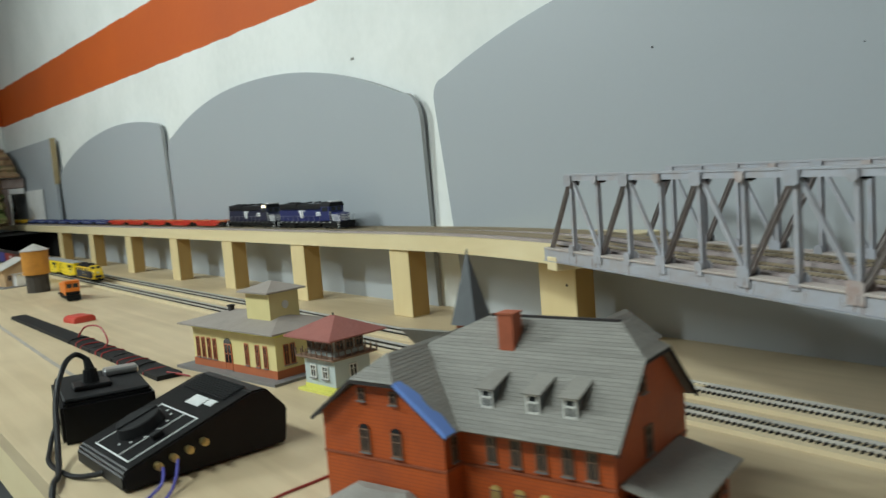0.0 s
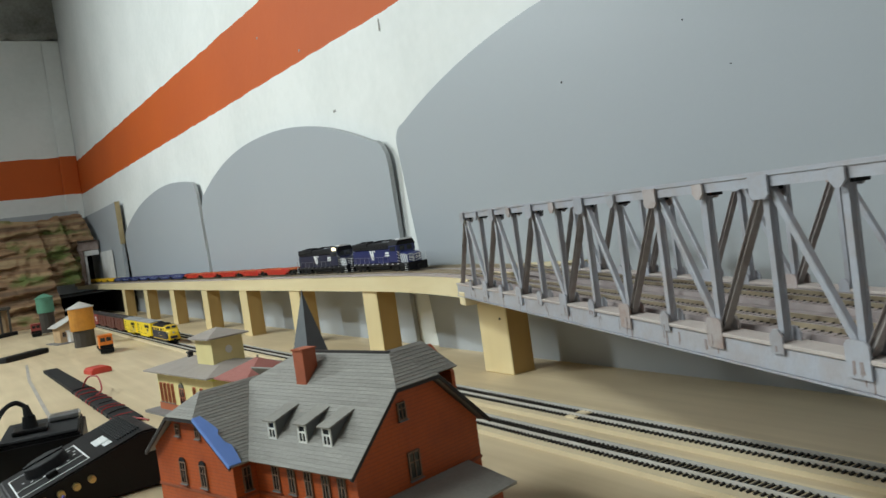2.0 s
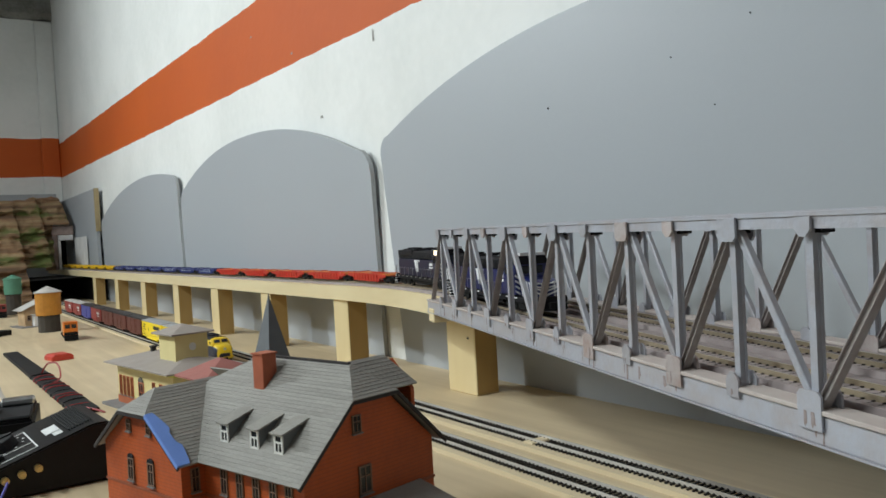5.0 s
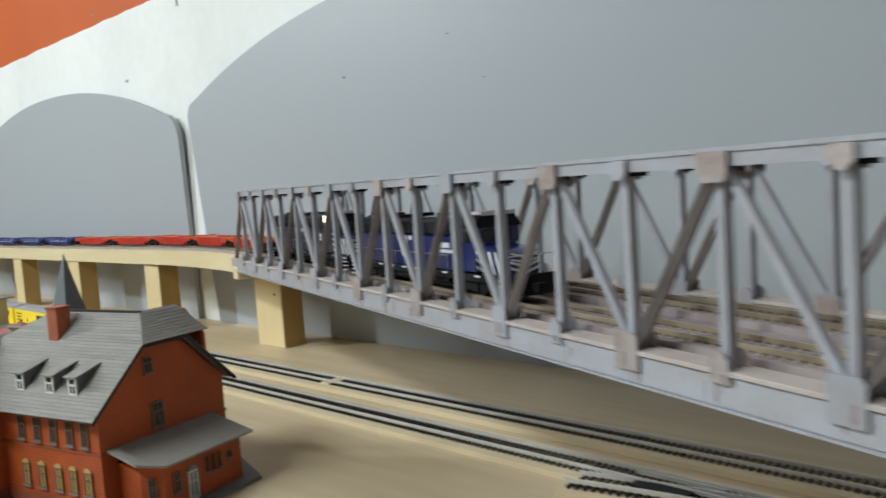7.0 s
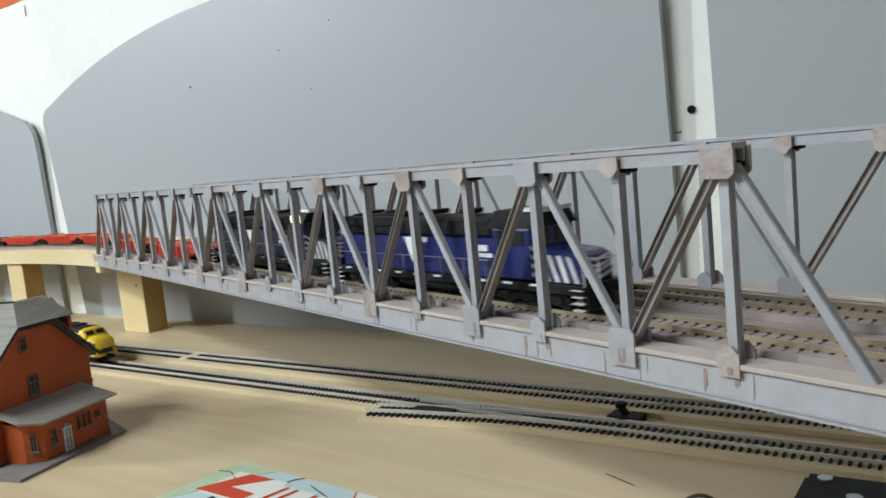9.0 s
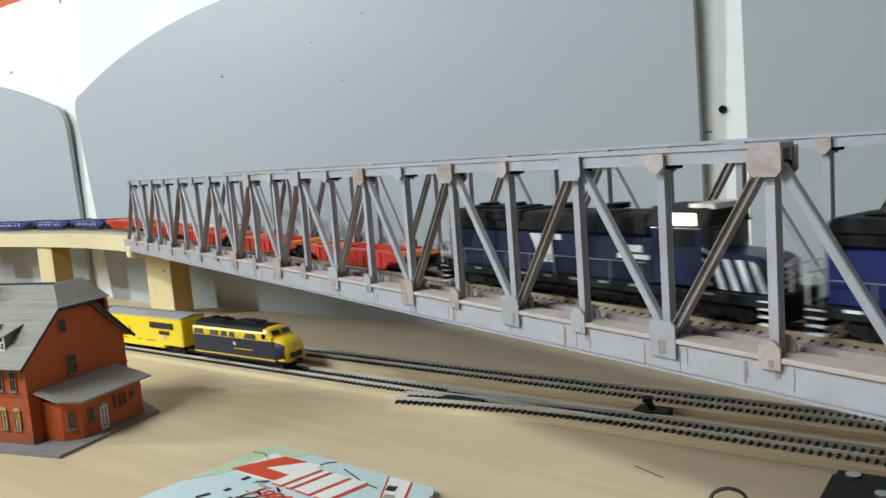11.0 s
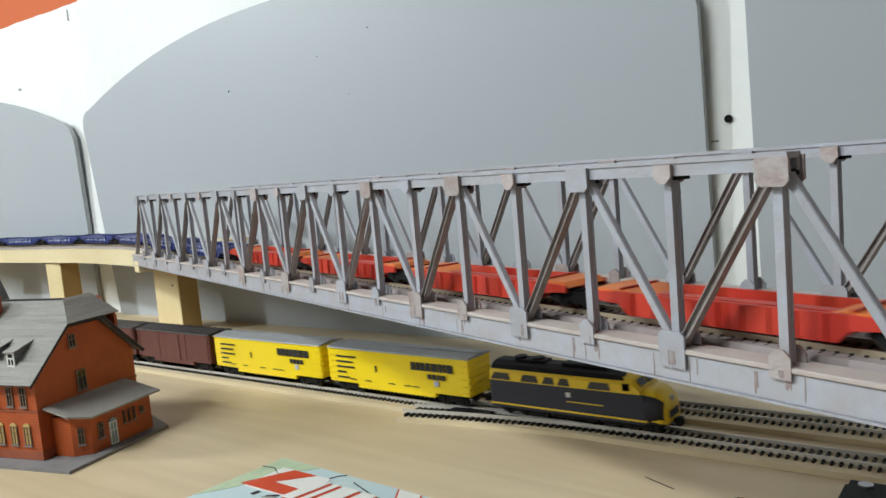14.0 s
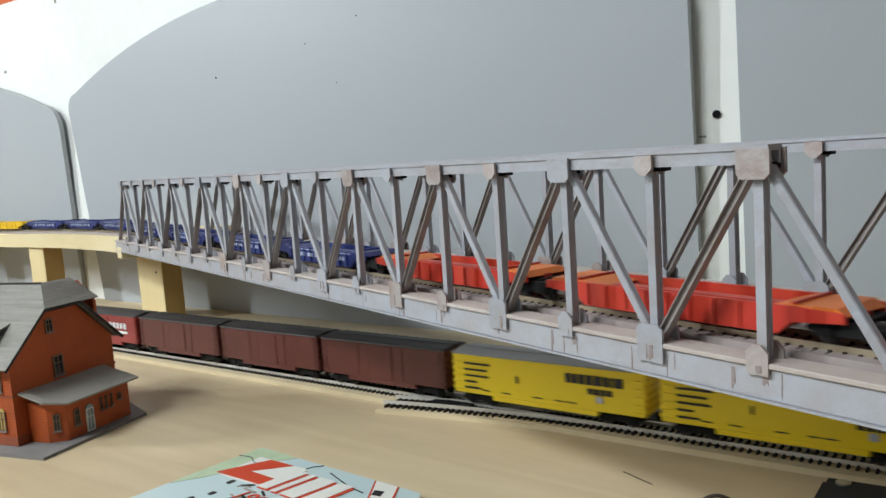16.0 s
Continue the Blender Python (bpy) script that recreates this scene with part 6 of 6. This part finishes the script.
def signal_box():
    r = thing("signal_box", pose(0.428, 0.758, TABLE, 0, 0, 7), "pale blue model signal box with red hipped roof", "model building")
    r.scale = (1.25, 1.2, 1.14)
    part("base", boxes((-0.006, 0.046, -0.006, 0.052, 0, 0.0025)), "lemon", r, "yellow-green base plate")
    part("lower_storey", boxes((0, 0.04, 0, 0.046, 0.0026, 0.034)), "pale_blue", r)
    part("plinth", boxes((-0.0006, 0.0406, -0.0006, 0.0466, 0.0027, 0.007)), "lemon", r)
    part("gallery", soft(boxes((-0.006, 0.046, -0.006, 0.052, 0.034, 0.036)), 0.0004), "brown_frame", r)
    bm = boxes()
    for i in range(8):
        for x in (-0.0055, 0.0447):
            box(bm, x, x + 0.0008, -0.0055 + i * 0.0081, -0.0047 + i * 0.0081, 0.036, 0.043)
            box(bm, -0.0055 + i * 0.0072, -0.0047 + i * 0.0072, -0.0055 if x < 0 else 0.0507, -0.0047 if x < 0 else 0.0515, 0.036, 0.043)
    part("railing", bm, "brown_frame", r)
    part("cabin", boxes((0.003, 0.037, 0.003, 0.043, 0.036, 0.0545)), "pale_blue", r)
    for i in range(4):
        window(r, pose(0.0026, 0.008 + i * 0.01, 0.0415, 0, 0, -90), 0.008, 0.0115, "dark_glass", "brown_frame")
        if i < 3:
            window(r, pose(0.009 + i * 0.011, 0.0026, 0.0415), 0.009, 0.0115, "dark_glass", "brown_frame")
    for y in (0.014, 0.032):
        window(r, pose(-0.0004, y, 0.014, 0, 0, -90), 0.009, 0.013, "dark_glass", "white_frame")
    window(r, pose(0.02, -0.0004, 0.014), 0.009, 0.013, "dark_glass", "white_frame")
    part("roof", hip_roof(bmesh.new(), 0, 0.04, 0, 0.046, 0.0565, 0.0165, 0.0125), "red_roof", r, "dull red tiled roof")
    part("finial", boxes((0.0193, 0.0207, 0.0223, 0.0237, 0.0725, 0.0755)), "eave", r)
    return r


cream_station()
signal_box()


# ---- controller, transformer and their leads ----
def controller():
    r = thing("train_controller", pose(0.166, 0.648, TABLE, 0, 0, 3), "black wedge-shaped plastic train controller with a round knob", "controller")
    X, Y, lo, hi = 0.148, 0.112, 0.019, 0.056
    bm = bmesh.new()
    prism(bm, [(0, 0.002), (X, 0.002), (X + 0.004, hi * 0.6), (X - 0.016, hi), (X - 0.03, hi), (0.004, lo), (0, lo - 0.004)], 0, Y, "y")
    part("case", soft(bm, 0.0018, 2), "black", r)
    tilt = math.degrees(math.atan2(hi - lo, X - 0.034))
    face = pose(0.004, 0, lo, 0, -tilt, 0)

    def on_face(name, bm, mat, label=""):
        p = part(name, bm, mat, r, label)
        p.matrix_basis = face
        return p
    bm = boxes((0.006, 0.072, 0.012, 0.0135, 0.0003, 0.0008), (0.006, 0.072, 0.088, 0.0895, 0.0003, 0.0008), (0.006, 0.0075, 0.0135, 0.088, 0.0003, 0.0008), (0.0705, 0.072, 0.0135, 0.088, 0.0003, 0.0008), (0.0075, 0.0705, 0.036, 0.0372, 0.0003, 0.0008))
    on_face("panel_border", bm, "print", "white printed border")
    bm = bmesh.new()
    rod(bm, (0.041, 0.066, 0.0004), (0.041, 0.066, 0.009), 0.021, 28, 0.0195)
    rod(bm, (0.041, 0.066, 0.009), (0.041, 0.066, 0.0098), 0.0195, 28, 0.0185)
    box(bm, 0.022, 0.06, 0.0635, 0.0685, 0.0098, 0.0112)
    on_face("knob", bm, "black_matt", "round black knob")
    on_face("switch", soft(boxes((0.034, 0.044, 0.022, 0.029, 0.0003, 0.005)), 0.0005), "black_matt")
    bm = boxes()
    for i in range(9):
        a = math.radians(200 + i * 27)
        cx, cy = 0.041 + 0.0265 * math.cos(a), 0.066 + 0.0265 * math.sin(a)
        if 0.0085 < cx < 0.069 and 0.039 < cy < 0.087:
            box(bm, cx - 0.0012, cx + 0.0012, cy - 0.0012, cy + 0.0012, 0.0003, 0.0007)
    on_face("scale_marks", bm, "print")
    on_face("maker_plate", boxes((0.083, 0.096, 0.036, 0.062, 0.0003, 0.0008), (0.088, 0.096, 0.02, 0.034, 0.0003, 0.0008)), "print", "white printed plate")
    bm = boxes()
    for i in range(9):
        box(bm, 0.1 + i * 0.0026, 0.1013 + i * 0.0026, 0.016, Y - 0.012, 0.0, 0.0016)
    on_face("vent_rib", bm, "black_matt", "ribbed vent")
    for i in range(4):
        bm = bmesh.new()
        rod(bm, (0.028 + i * 0.0135, -0.001, 0.0165 + i * 0.003), (0.028 + i * 0.0135, -0.007, 0.0165 + i * 0.003), 0.0034, 10)
        rod(bm, (0.028 + i * 0.0135, -0.007, 0.0165 + i * 0.003), (0.028 + i * 0.0135, -0.0095, 0.0165 + i * 0.003), 0.0022, 10)
        part("terminal", bm, "brass", r, "brass screw terminal")
    for x in (0.014, 0.13):
        for y in (0.012, 0.1):
            part("foot", boxes((x - 0.005, x + 0.005, y - 0.005, y + 0.005, 0, 0.0025)), "black_matt", r)
    return r


controller()
tr = thing("power_transformer", pose(0.164, 0.826, TABLE, 0, 0, -9), "black plastic power transformer with a mains plug", "transformer")
part("case", soft(boxes((0, 0.088, 0, 0.125, 0, 0.04)), 0.003, 2), "black", tr)
part("lid", soft(boxes((0.004, 0.084, 0.004, 0.121, 0.04, 0.044)), 0.0015), "black_matt", tr)
part("socket", soft(boxes((0.016, 0.052, 0.03, 0.062, 0.0442, 0.049)), 0.0012), "black", tr)
bm = bmesh.new()
rod(bm, (0.034, 0.046, 0.049), (0.034, 0.046, 0.062), 0.0085, 12, 0.0065)
rod(bm, (0.034, 0.046, 0.062), (0.032, 0.048, 0.074), 0.005, 10, 0.0032)
part("mains_plug", bm, "black_matt", tr, "black mains plug")
part("clip", soft(boxes((0.05, 0.085, 0.075, 0.095, 0.0442, 0.052)), 0.002), "steel", tr, "bundle of grey clips")
lead = thing("mains_lead", pose(0, 0, 0), "thick black mains cable arching from the plug", "cable")
part("cord", tube([(0.203, 0.868, TABLE + 0.073), (0.193, 0.868, TABLE + 0.079), (0.178, 0.852, TABLE + 0.073), (0.16, 0.818, TABLE + 0.049), (0.148, 0.775, TABLE + 0.016), (0.138, 0.735, TABLE + 0.004), (0.122, 0.69, TABLE - 0.005), (0.112, 0.65, TABLE - 0.12)], 0.0027, 8), "cable", lead)
lead = thing("low_voltage_lead", pose(0, 0, 0), "black lead between transformer and controller", "cable")
part("cord", tube([(0.17, 0.856, TABLE + 0.02), (0.16, 0.845, TABLE + 0.012), (0.15, 0.82, TABLE + 0.003), (0.14, 0.775, TABLE + 0.0025), (0.146, 0.725, TABLE + 0.0025), (0.16, 0.7, TABLE + 0.006), (0.167, 0.695, TABLE + 0.009)], 0.0023, 8), "cable", lead)
lead = thing("track_lead", pose(0, 0, 0), "violet and red twin wire from the controller", "cable")
part("violet_wire", tube([(0.196, 0.64, TABLE + 0.016), (0.19, 0.628, TABLE + 0.008), (0.176, 0.622, TABLE + 0.0015), (0.16, 0.612, TABLE + 0.0015), (0.15, 0.58, TABLE + 0.0015)], 0.0013), "blue_wire", lead)
part("violet_wire", tube([(0.209, 0.641, TABLE + 0.019), (0.2, 0.626, TABLE + 0.008), (0.186, 0.61, TABLE + 0.0015), (0.165, 0.595, TABLE + 0.0015)], 0.0013), "blue_wire", lead)
lead = thing("red_lead", pose(0, 0, 0), "thin dark red wire lying across the plywood", "cable")
part("red_wire", tube([(0.15, 0.47, TABLE + 0.001), (0.2, 0.52, TABLE + 0.001), (0.245, 0.545, TABLE + 0.001), (0.29, 0.552, TABLE + 0.001), (0.35, 0.565, TABLE + 0.001), (0.43, 0.6, TABLE + 0.001)], 0.0012), "red_wire", lead)

# black strip wrapped in red wire
strip = thing("wired_strip", pose(0, 0, TABLE), "long flat black strip with red wire wound round one end", "strip")
a, b = Vector((0.318, 1.845, 0)), Vector((0.334, 1.012, 0))
way = (b - a).normalized()
side = Vector((-way.y, way.x, 0))
bm = bmesh.new()
slab(bm, [a + side * 0.014 + Vector((0, 0, 0.006)), a - side * 0.014 + Vector((0, 0, 0.006)), b - side * 0.0165 + Vector((0, 0, 0.006)), b + side * 0.0165 + Vector((0, 0, 0.006))], 0.006)
part("strip_body", bm, "black_matt", strip)
for i in range(11):
    k = 0.52 + i * 0.042
    c = a.lerp(b, k)
    pts = []
    for j in range(9):
        t = j / 8 * math.pi
        pts.append(c + side * (0.0175 * math.cos(t)) + way * ((0.012 + 0.012 * math.sin(i * 2.3)) * (j / 8 - 0.5)) + Vector((0, 0, 0.0014 + (0.0062 + 0.0015 * math.sin(i * 1.7)) * math.sin(t) ** 0.5)))
    part("wire_turn", tube(pts, 0.0012, 6, 3), "red_wire" if i % 3 else "cable", strip)
loop = [a.lerp(b, 0.5) + Vector((0.004, 0, 0.007)), a.lerp(b, 0.52) + Vector((0.012, 0, 0.024)), a.lerp(b, 0.58) + Vector((0.02, 0, 0.028)), a.lerp(b, 0.64) + Vector((0.016, 0, 0.012)), a.lerp(b, 0.68) + Vector((0.0, 0, 0.008))]
part("wire_loop", tube(loop, 0.0015), "red_wire", strip)
part("wire_tail", tube([b + Vector((0, 0.01, 0.007)), b + Vector((0.012, -0.004, 0.004)), b + Vector((0.02, -0.016, 0.0015))], 0.0014), "red_wire", strip)

red = thing("red_block", pose(0.389, 1.655, TABLE, 0, 0, 10), "small red plastic roof piece lying on the table", "plastic part")
bm = bmesh.new()
prism(bm, [(-0.021, 0), (0.021, 0), (0.021, 0.008), (0.015, 0.0125), (-0.015, 0.0125), (-0.021, 0.008)], -0.024, 0.024, "y")
part("shell", soft(bm, 0.001), "red", red)
for m, ln, label in ((pose(0.3, 2.315, TABLE, 0, 0, 41), 0.15, "black flat length of track lying loose"), (pose(0.31, 3.36, TABLE, 0, 0, 48), 0.12, "black flat piece lying near the mountain")):
    piece = thing("black_strip", m, label, "strip", "loose strips")
    part("strip_body", soft(boxes((-ln / 2, ln / 2, -0.017, 0.017, 0, 0.014)), 0.002), "black_matt", piece)
switcher("orange and black parked model locomotive", "orange", pose(0.468, 2.052, TABLE, 0, 0, -4), "parked locomotives")
switcher("small dark red parked model locomotive", "box_red", pose(0.402, 3.11, TABLE, 0, 0, -3), "parked locomotives")


def water_tower(label, m, tank, base_h, tank_h, radius, roof, square):
    r = thing("water_tower", m, label, "model water tower", "water towers")
    sides = 12 if not square else 10
    bm = bmesh.new()
    rod(bm, (0, 0, 0), (0, 0, base_h), radius * 0.86, sides)
    part("base", bm, "dark_timber", r)
    bm = bmesh.new()
    rod(bm, (0, 0, base_h), (0, 0, base_h + tank_h), radius, sides * 2)
    tk = part("tank", bm, tank, r)
    for k in (0.15, 0.5, 0.85):
        bm = bmesh.new()
        rod(bm, (0, 0, base_h + tank_h * k), (0, 0, base_h + tank_h * k + 0.0012), radius * 1.012, sides * 2)
        part("hoop", bm, "dark_timber" if square else tank, tk)
    bm = bmesh.new()
    rod(bm, (0, 0, base_h + tank_h), (0, 0, base_h + tank_h + 0.0015), radius * 1.12, sides)
    rod(bm, (0, 0, base_h + tank_h + 0.0015), (0, 0, base_h + tank_h + radius * 0.55), radius * 1.12, sides, 0.001)
    part("roof", bm, roof, r)
    return r


water_tower("ochre model water tower with pale conical roof", pose(0.458, 2.325, TABLE), "ochre", 0.047, 0.062, 0.033, "pale_roof", False)
water_tower("green model water tower beside the mountain", pose(0.452, 3.2, TABLE), "green_tank", 0.075, 0.055, 0.03, "green_tank", False)


def shed():
    r = thing("tan_shed", pose(0.42, 2.55, TABLE, 0, 0, 12), "small tan model shed with sloping pale roof", "model building")
    bm = bmesh.new()
    prism(bm, [(0, 0.003), (0.055, 0.003), (0.055, 0.075), (0, 0.052)], 0, 0.06, "y")
    part("shell", bm, "tan", r)
    bm = bmesh.new()
    slab(bm, [(-0.012, -0.008, 0.05), (-0.012, 0.068, 0.05), (0.06, 0.068, 0.081), (0.06, -0.008, 0.081)], 0.002)
    part("roof", bm, "pale_roof", r)
    part("base", boxes((-0.02, 0.075, -0.03, 0.075, 0, 0.003)), "plinth", r)
    part("lean_to", boxes((0.02, 0.062, -0.024, -0.0005, 0.003, 0.035)), "foil", r)
    part("lean_to_roof", soft(boxes((0.016, 0.066, -0.028, -0.0005, 0.0352, 0.038)), 0.0005), "pale_roof", r)
    window(r, pose(0.012, -0.0004, 0.02), 0.01, 0.014)
    return r


shed()
shelter = thing("timber_shelter", pose(0.3, 3.42, TABLE), "dark timber model shelter beside the rock", "model building")
part("roof", soft(boxes((-0.06, 0.05, -0.03, 0.03, 0.1, 0.112)), 0.002), "dark_timber", shelter)
for x in (-0.05, -0.02, 0.01, 0.04):
    part("post", boxes((x - 0.004, x + 0.004, -0.026, -0.018, 0, 0.1)), "dark_timber", shelter)
part("back_wall", boxes((-0.055, 0.045, 0.02, 0.026, 0, 0.1)), "tan", shelter)


# ---- catalogue ----
def catalogue():
    r = thing("catalogue", pose(0.431, 0.0885, TABLE, 0, 0, -93), "glossy pale blue catalogue with red and white lettering blocks", "catalogue")
    W, H = 0.174, 0.225   # local x runs along the top edge, local -y towards the foot
    pages = bmesh.new()
    prism(pages, [(0.002, -H), (W - 0.006, -H), (W - 0.001, -H + 0.006), (W - 0.001, -0.008), (W - 0.006, -0.002), (0.002, -0.002)], 0.0002, 0.0046, "z")
    part("pages", pages, "paper_white", r)
    bm = bmesh.new()
    prism(bm, [(0, -H - 0.001), (W - 0.006, -H - 0.001), (W, -H + 0.006), (W, -0.008), (W - 0.007, 0), (0, 0)], 0.0047, 0.0053, "z")
    part("cover", bm, "paper_blue", r)
    z0, z1 = 0.0053, 0.0056

    def flat(name, pts, mat, label="", lift=0.0):
        bm = bmesh.new()
        prism(bm, pts, z0 + lift, z1 + lift, "z")
        return part(name, bm, mat, r, label)
    flat("green_corner", [(0.001, -0.001), (0.045, -0.001), (0.03, -0.02), (0.014, -0.06), (0.001, -0.08)], "ink_green", "pale green printed landscape")
    flat("white_flash", [(0.018, -0.014), (0.072, -0.012), (0.062, -0.05), (0.02, -0.052)], "paper_white", "", 0.0002)
    flat("red_flash", [(0.031, -0.014), (0.056, -0.013), (0.036, -0.036), (0.064, -0.036), (0.062, -0.048), (0.014, -0.05)], "ink_red", "red angular emblem", 0.0004)
    x = 0.062
    for w in (0.0105, 0.0055, 0.0155, 0.013):
        flat("block_letter_shadow", [(x + 0.002, -0.052), (x + w + 0.003, -0.052), (x + w + 0.007, -0.0185), (x + 0.006, -0.0185)], "ink_red", "", 0.0002)
        flat("block_letter", [(x, -0.0505), (x + w, -0.0505), (x + w + 0.004, -0.017), (x + 0.004, -0.017)], "paper_white", "white block with red edge", 0.0005)
        x += w + 0.0042
    flat("side_ribbon", [(0.127, -0.001), (0.1285, -0.001), (W - 0.002, -0.062), (W - 0.002, -0.065)], "ink_red", "thin red ribbon line", 0.0001)
    flat("side_ribbon", [(0.148, -0.001), (0.1495, -0.001), (W - 0.002, -0.036), (W - 0.002, -0.039)], "ink_red", "thin red ribbon line", 0.0001)
    flat("ribbon_field", [(0.1285, -0.001), (0.148, -0.001), (W - 0.002, -0.039), (W - 0.002, -0.062)], "paper_white")
    flat("ribbon_mark", [(0.139, -0.013), (0.146, -0.0115), (0.149, -0.018), (0.142, -0.0195)], "ink_dark", "", 0.0003)
    flat("ribbon_mark", [(0.147, -0.024), (0.1545, -0.0225), (0.157, -0.03), (0.15, -0.0315)], "pencil", "", 0.0003)
    rng = random.Random(8)
    for i in range(26):
        cx, cy = rng.uniform(0.035, 0.1), rng.uniform(-0.1, -0.056)
        a, ln = rng.uniform(0, math.pi), rng.uniform(0.004, 0.014)
        dx, dy = ln * math.cos(a), ln * math.sin(a)
        bm = bmesh.new()
        bar(bm, (cx, cy, z1), (cx + dx, cy + dy, z1), rng.uniform(0.0012, 0.004), 0.0004, (0, 0, 1))
        part("printed_stroke", bm, "ink_dark" if i % 3 else "pencil", r)
    for pts in (((0.0, -0.02), (0.012, -0.018), (0.024, -0.024), (0.03, -0.022)), ((0.075, -0.001), (0.07, -0.006), (0.068, -0.012)), ((0.09, -0.008), (0.12, -0.018), (0.135, -0.02))):
        for p, q in zip(pts, pts[1:]):
            bm = bmesh.new()
            bar(bm, (*p, z1), (*q, z1), 0.0008, 0.0004, (0, 0, 1))
            part("printed_stroke", bm, "ink_dark", r)
    font = bpy.data.curves.new("year_text", "FONT")
    font.body, font.size, font.extrude, font.shear = "1988/89", 0.0185, 0.0002, 0.2
    font.materials.append(M["ink_red"])
    text = new("year_text", font)
    text.parent = r
    text.matrix_basis = pose(0.06, -0.072, z1 + 0.0003)
    return r


catalogue()

# black plate at the table's edge, with screws, and a wire loop
plate_box = thing("switch_box", pose(0.5385, -0.295, TABLE, 0, 0, 2), "flat black box with steel screws on the table", "box")
part("case", soft(boxes((-0.075, 0, -0.12, 0, 0, 0.016)), 0.003, 2), "black_matt", plate_box)
for x, y in ((-0.009, -0.012), (-0.064, -0.012), (-0.03, -0.03)):
    bm = bmesh.new()
    rod(bm, (x, y, 0.016), (x, y, 0.0172), 0.0042, 14)
    part("screw", bm, "steel", plate_box, "steel screw head")
wire = thing("wire_loop", pose(0, 0, TABLE), "short brown wire loop standing on the table", "wire")
part("wire_strand", tube([(0.491, -0.236, 0.001), (0.494, -0.238, 0.006), (0.498, -0.245, 0.0085), (0.501, -0.252, 0.006), (0.501, -0.256, 0.001)], 0.0012), "dark_timber", wire)
scratch = thing("pencil_line", pose(0, 0, TABLE + 0.0003), "short dark scratch on the plywood", "marking")
part("stroke", ribbon([(Vector((0.5244, -0.1724)), 0.4), (Vector((0.5134, -0.1973)), 0.4)], 0, 0.0002, -0.0004, 0.0004), "ink_dark", scratch)


# ---- what moves ----
BRIDGE_NOSE = [(0, 0.632), (1, 0.462), (2, 0.274), (3, 0.086), (3.5, -0.012), (6, -0.482), (7, -0.638), (8, -0.788), (9, -0.936), (9.5, -1.012), (12, -1.458), (12.5, -1.541), (13.5, -1.706), (14.5, -1.886), (16, -2.14)]
TABLE_NOSE = [(0, 2.27), (1, 2.09), (2, 1.855), (3.5, 1.48), (6, 1.07), (9, 0.545), (9.5, 0.475), (11.9, 0.1), (12.5, 0.0), (13.5, -0.11), (14.5, -0.226), (15, -0.302), (15.5, -0.404), (16, -0.53)]


def along(rows, t):
    """A smooth value between rows."""
    ts, vs = [r[0] for r in rows], [r[1] for r in rows]
    slopes = [(vs[min(i + 1, len(vs) - 1)] - vs[max(i - 1, 0)]) / (ts[min(i + 1, len(ts) - 1)] - ts[max(i - 1, 0)]) for i in range(len(ts))]
    i = max(0, min(len(ts) - 2, sum(1 for q in ts if q <= t) - 1))
    w = ts[i + 1] - ts[i]
    k = (t - ts[i]) / w
    return (2 * k ** 3 - 3 * k ** 2 + 1) * vs[i] + (k ** 3 - 2 * k ** 2 + k) * w * slopes[i] + (3 * k ** 2 - 2 * k ** 3) * vs[i + 1] + (k ** 3 - k ** 2) * w * slopes[i + 1]


def motions():
    times = [i * 0.5 for i in range(33)]
    for car, back in BRIDGE_TRAIN:
        rows = []
        for t in times:
            s = along(BRIDGE_NOSE, t) + back
            p, h = upper(s)
            rows.append((t, pose(p.x, p.y, RAIL_UP + lift(s), 0, 0, -math.degrees(h))))
        walk(car, rows)
    for car, back in TABLE_TRAIN:
        walk(car, [(t, pose(GROUND_TRACKS[0], along(TABLE_NOSE, t) + back, RAIL_LOW)) for t in times])


motions()
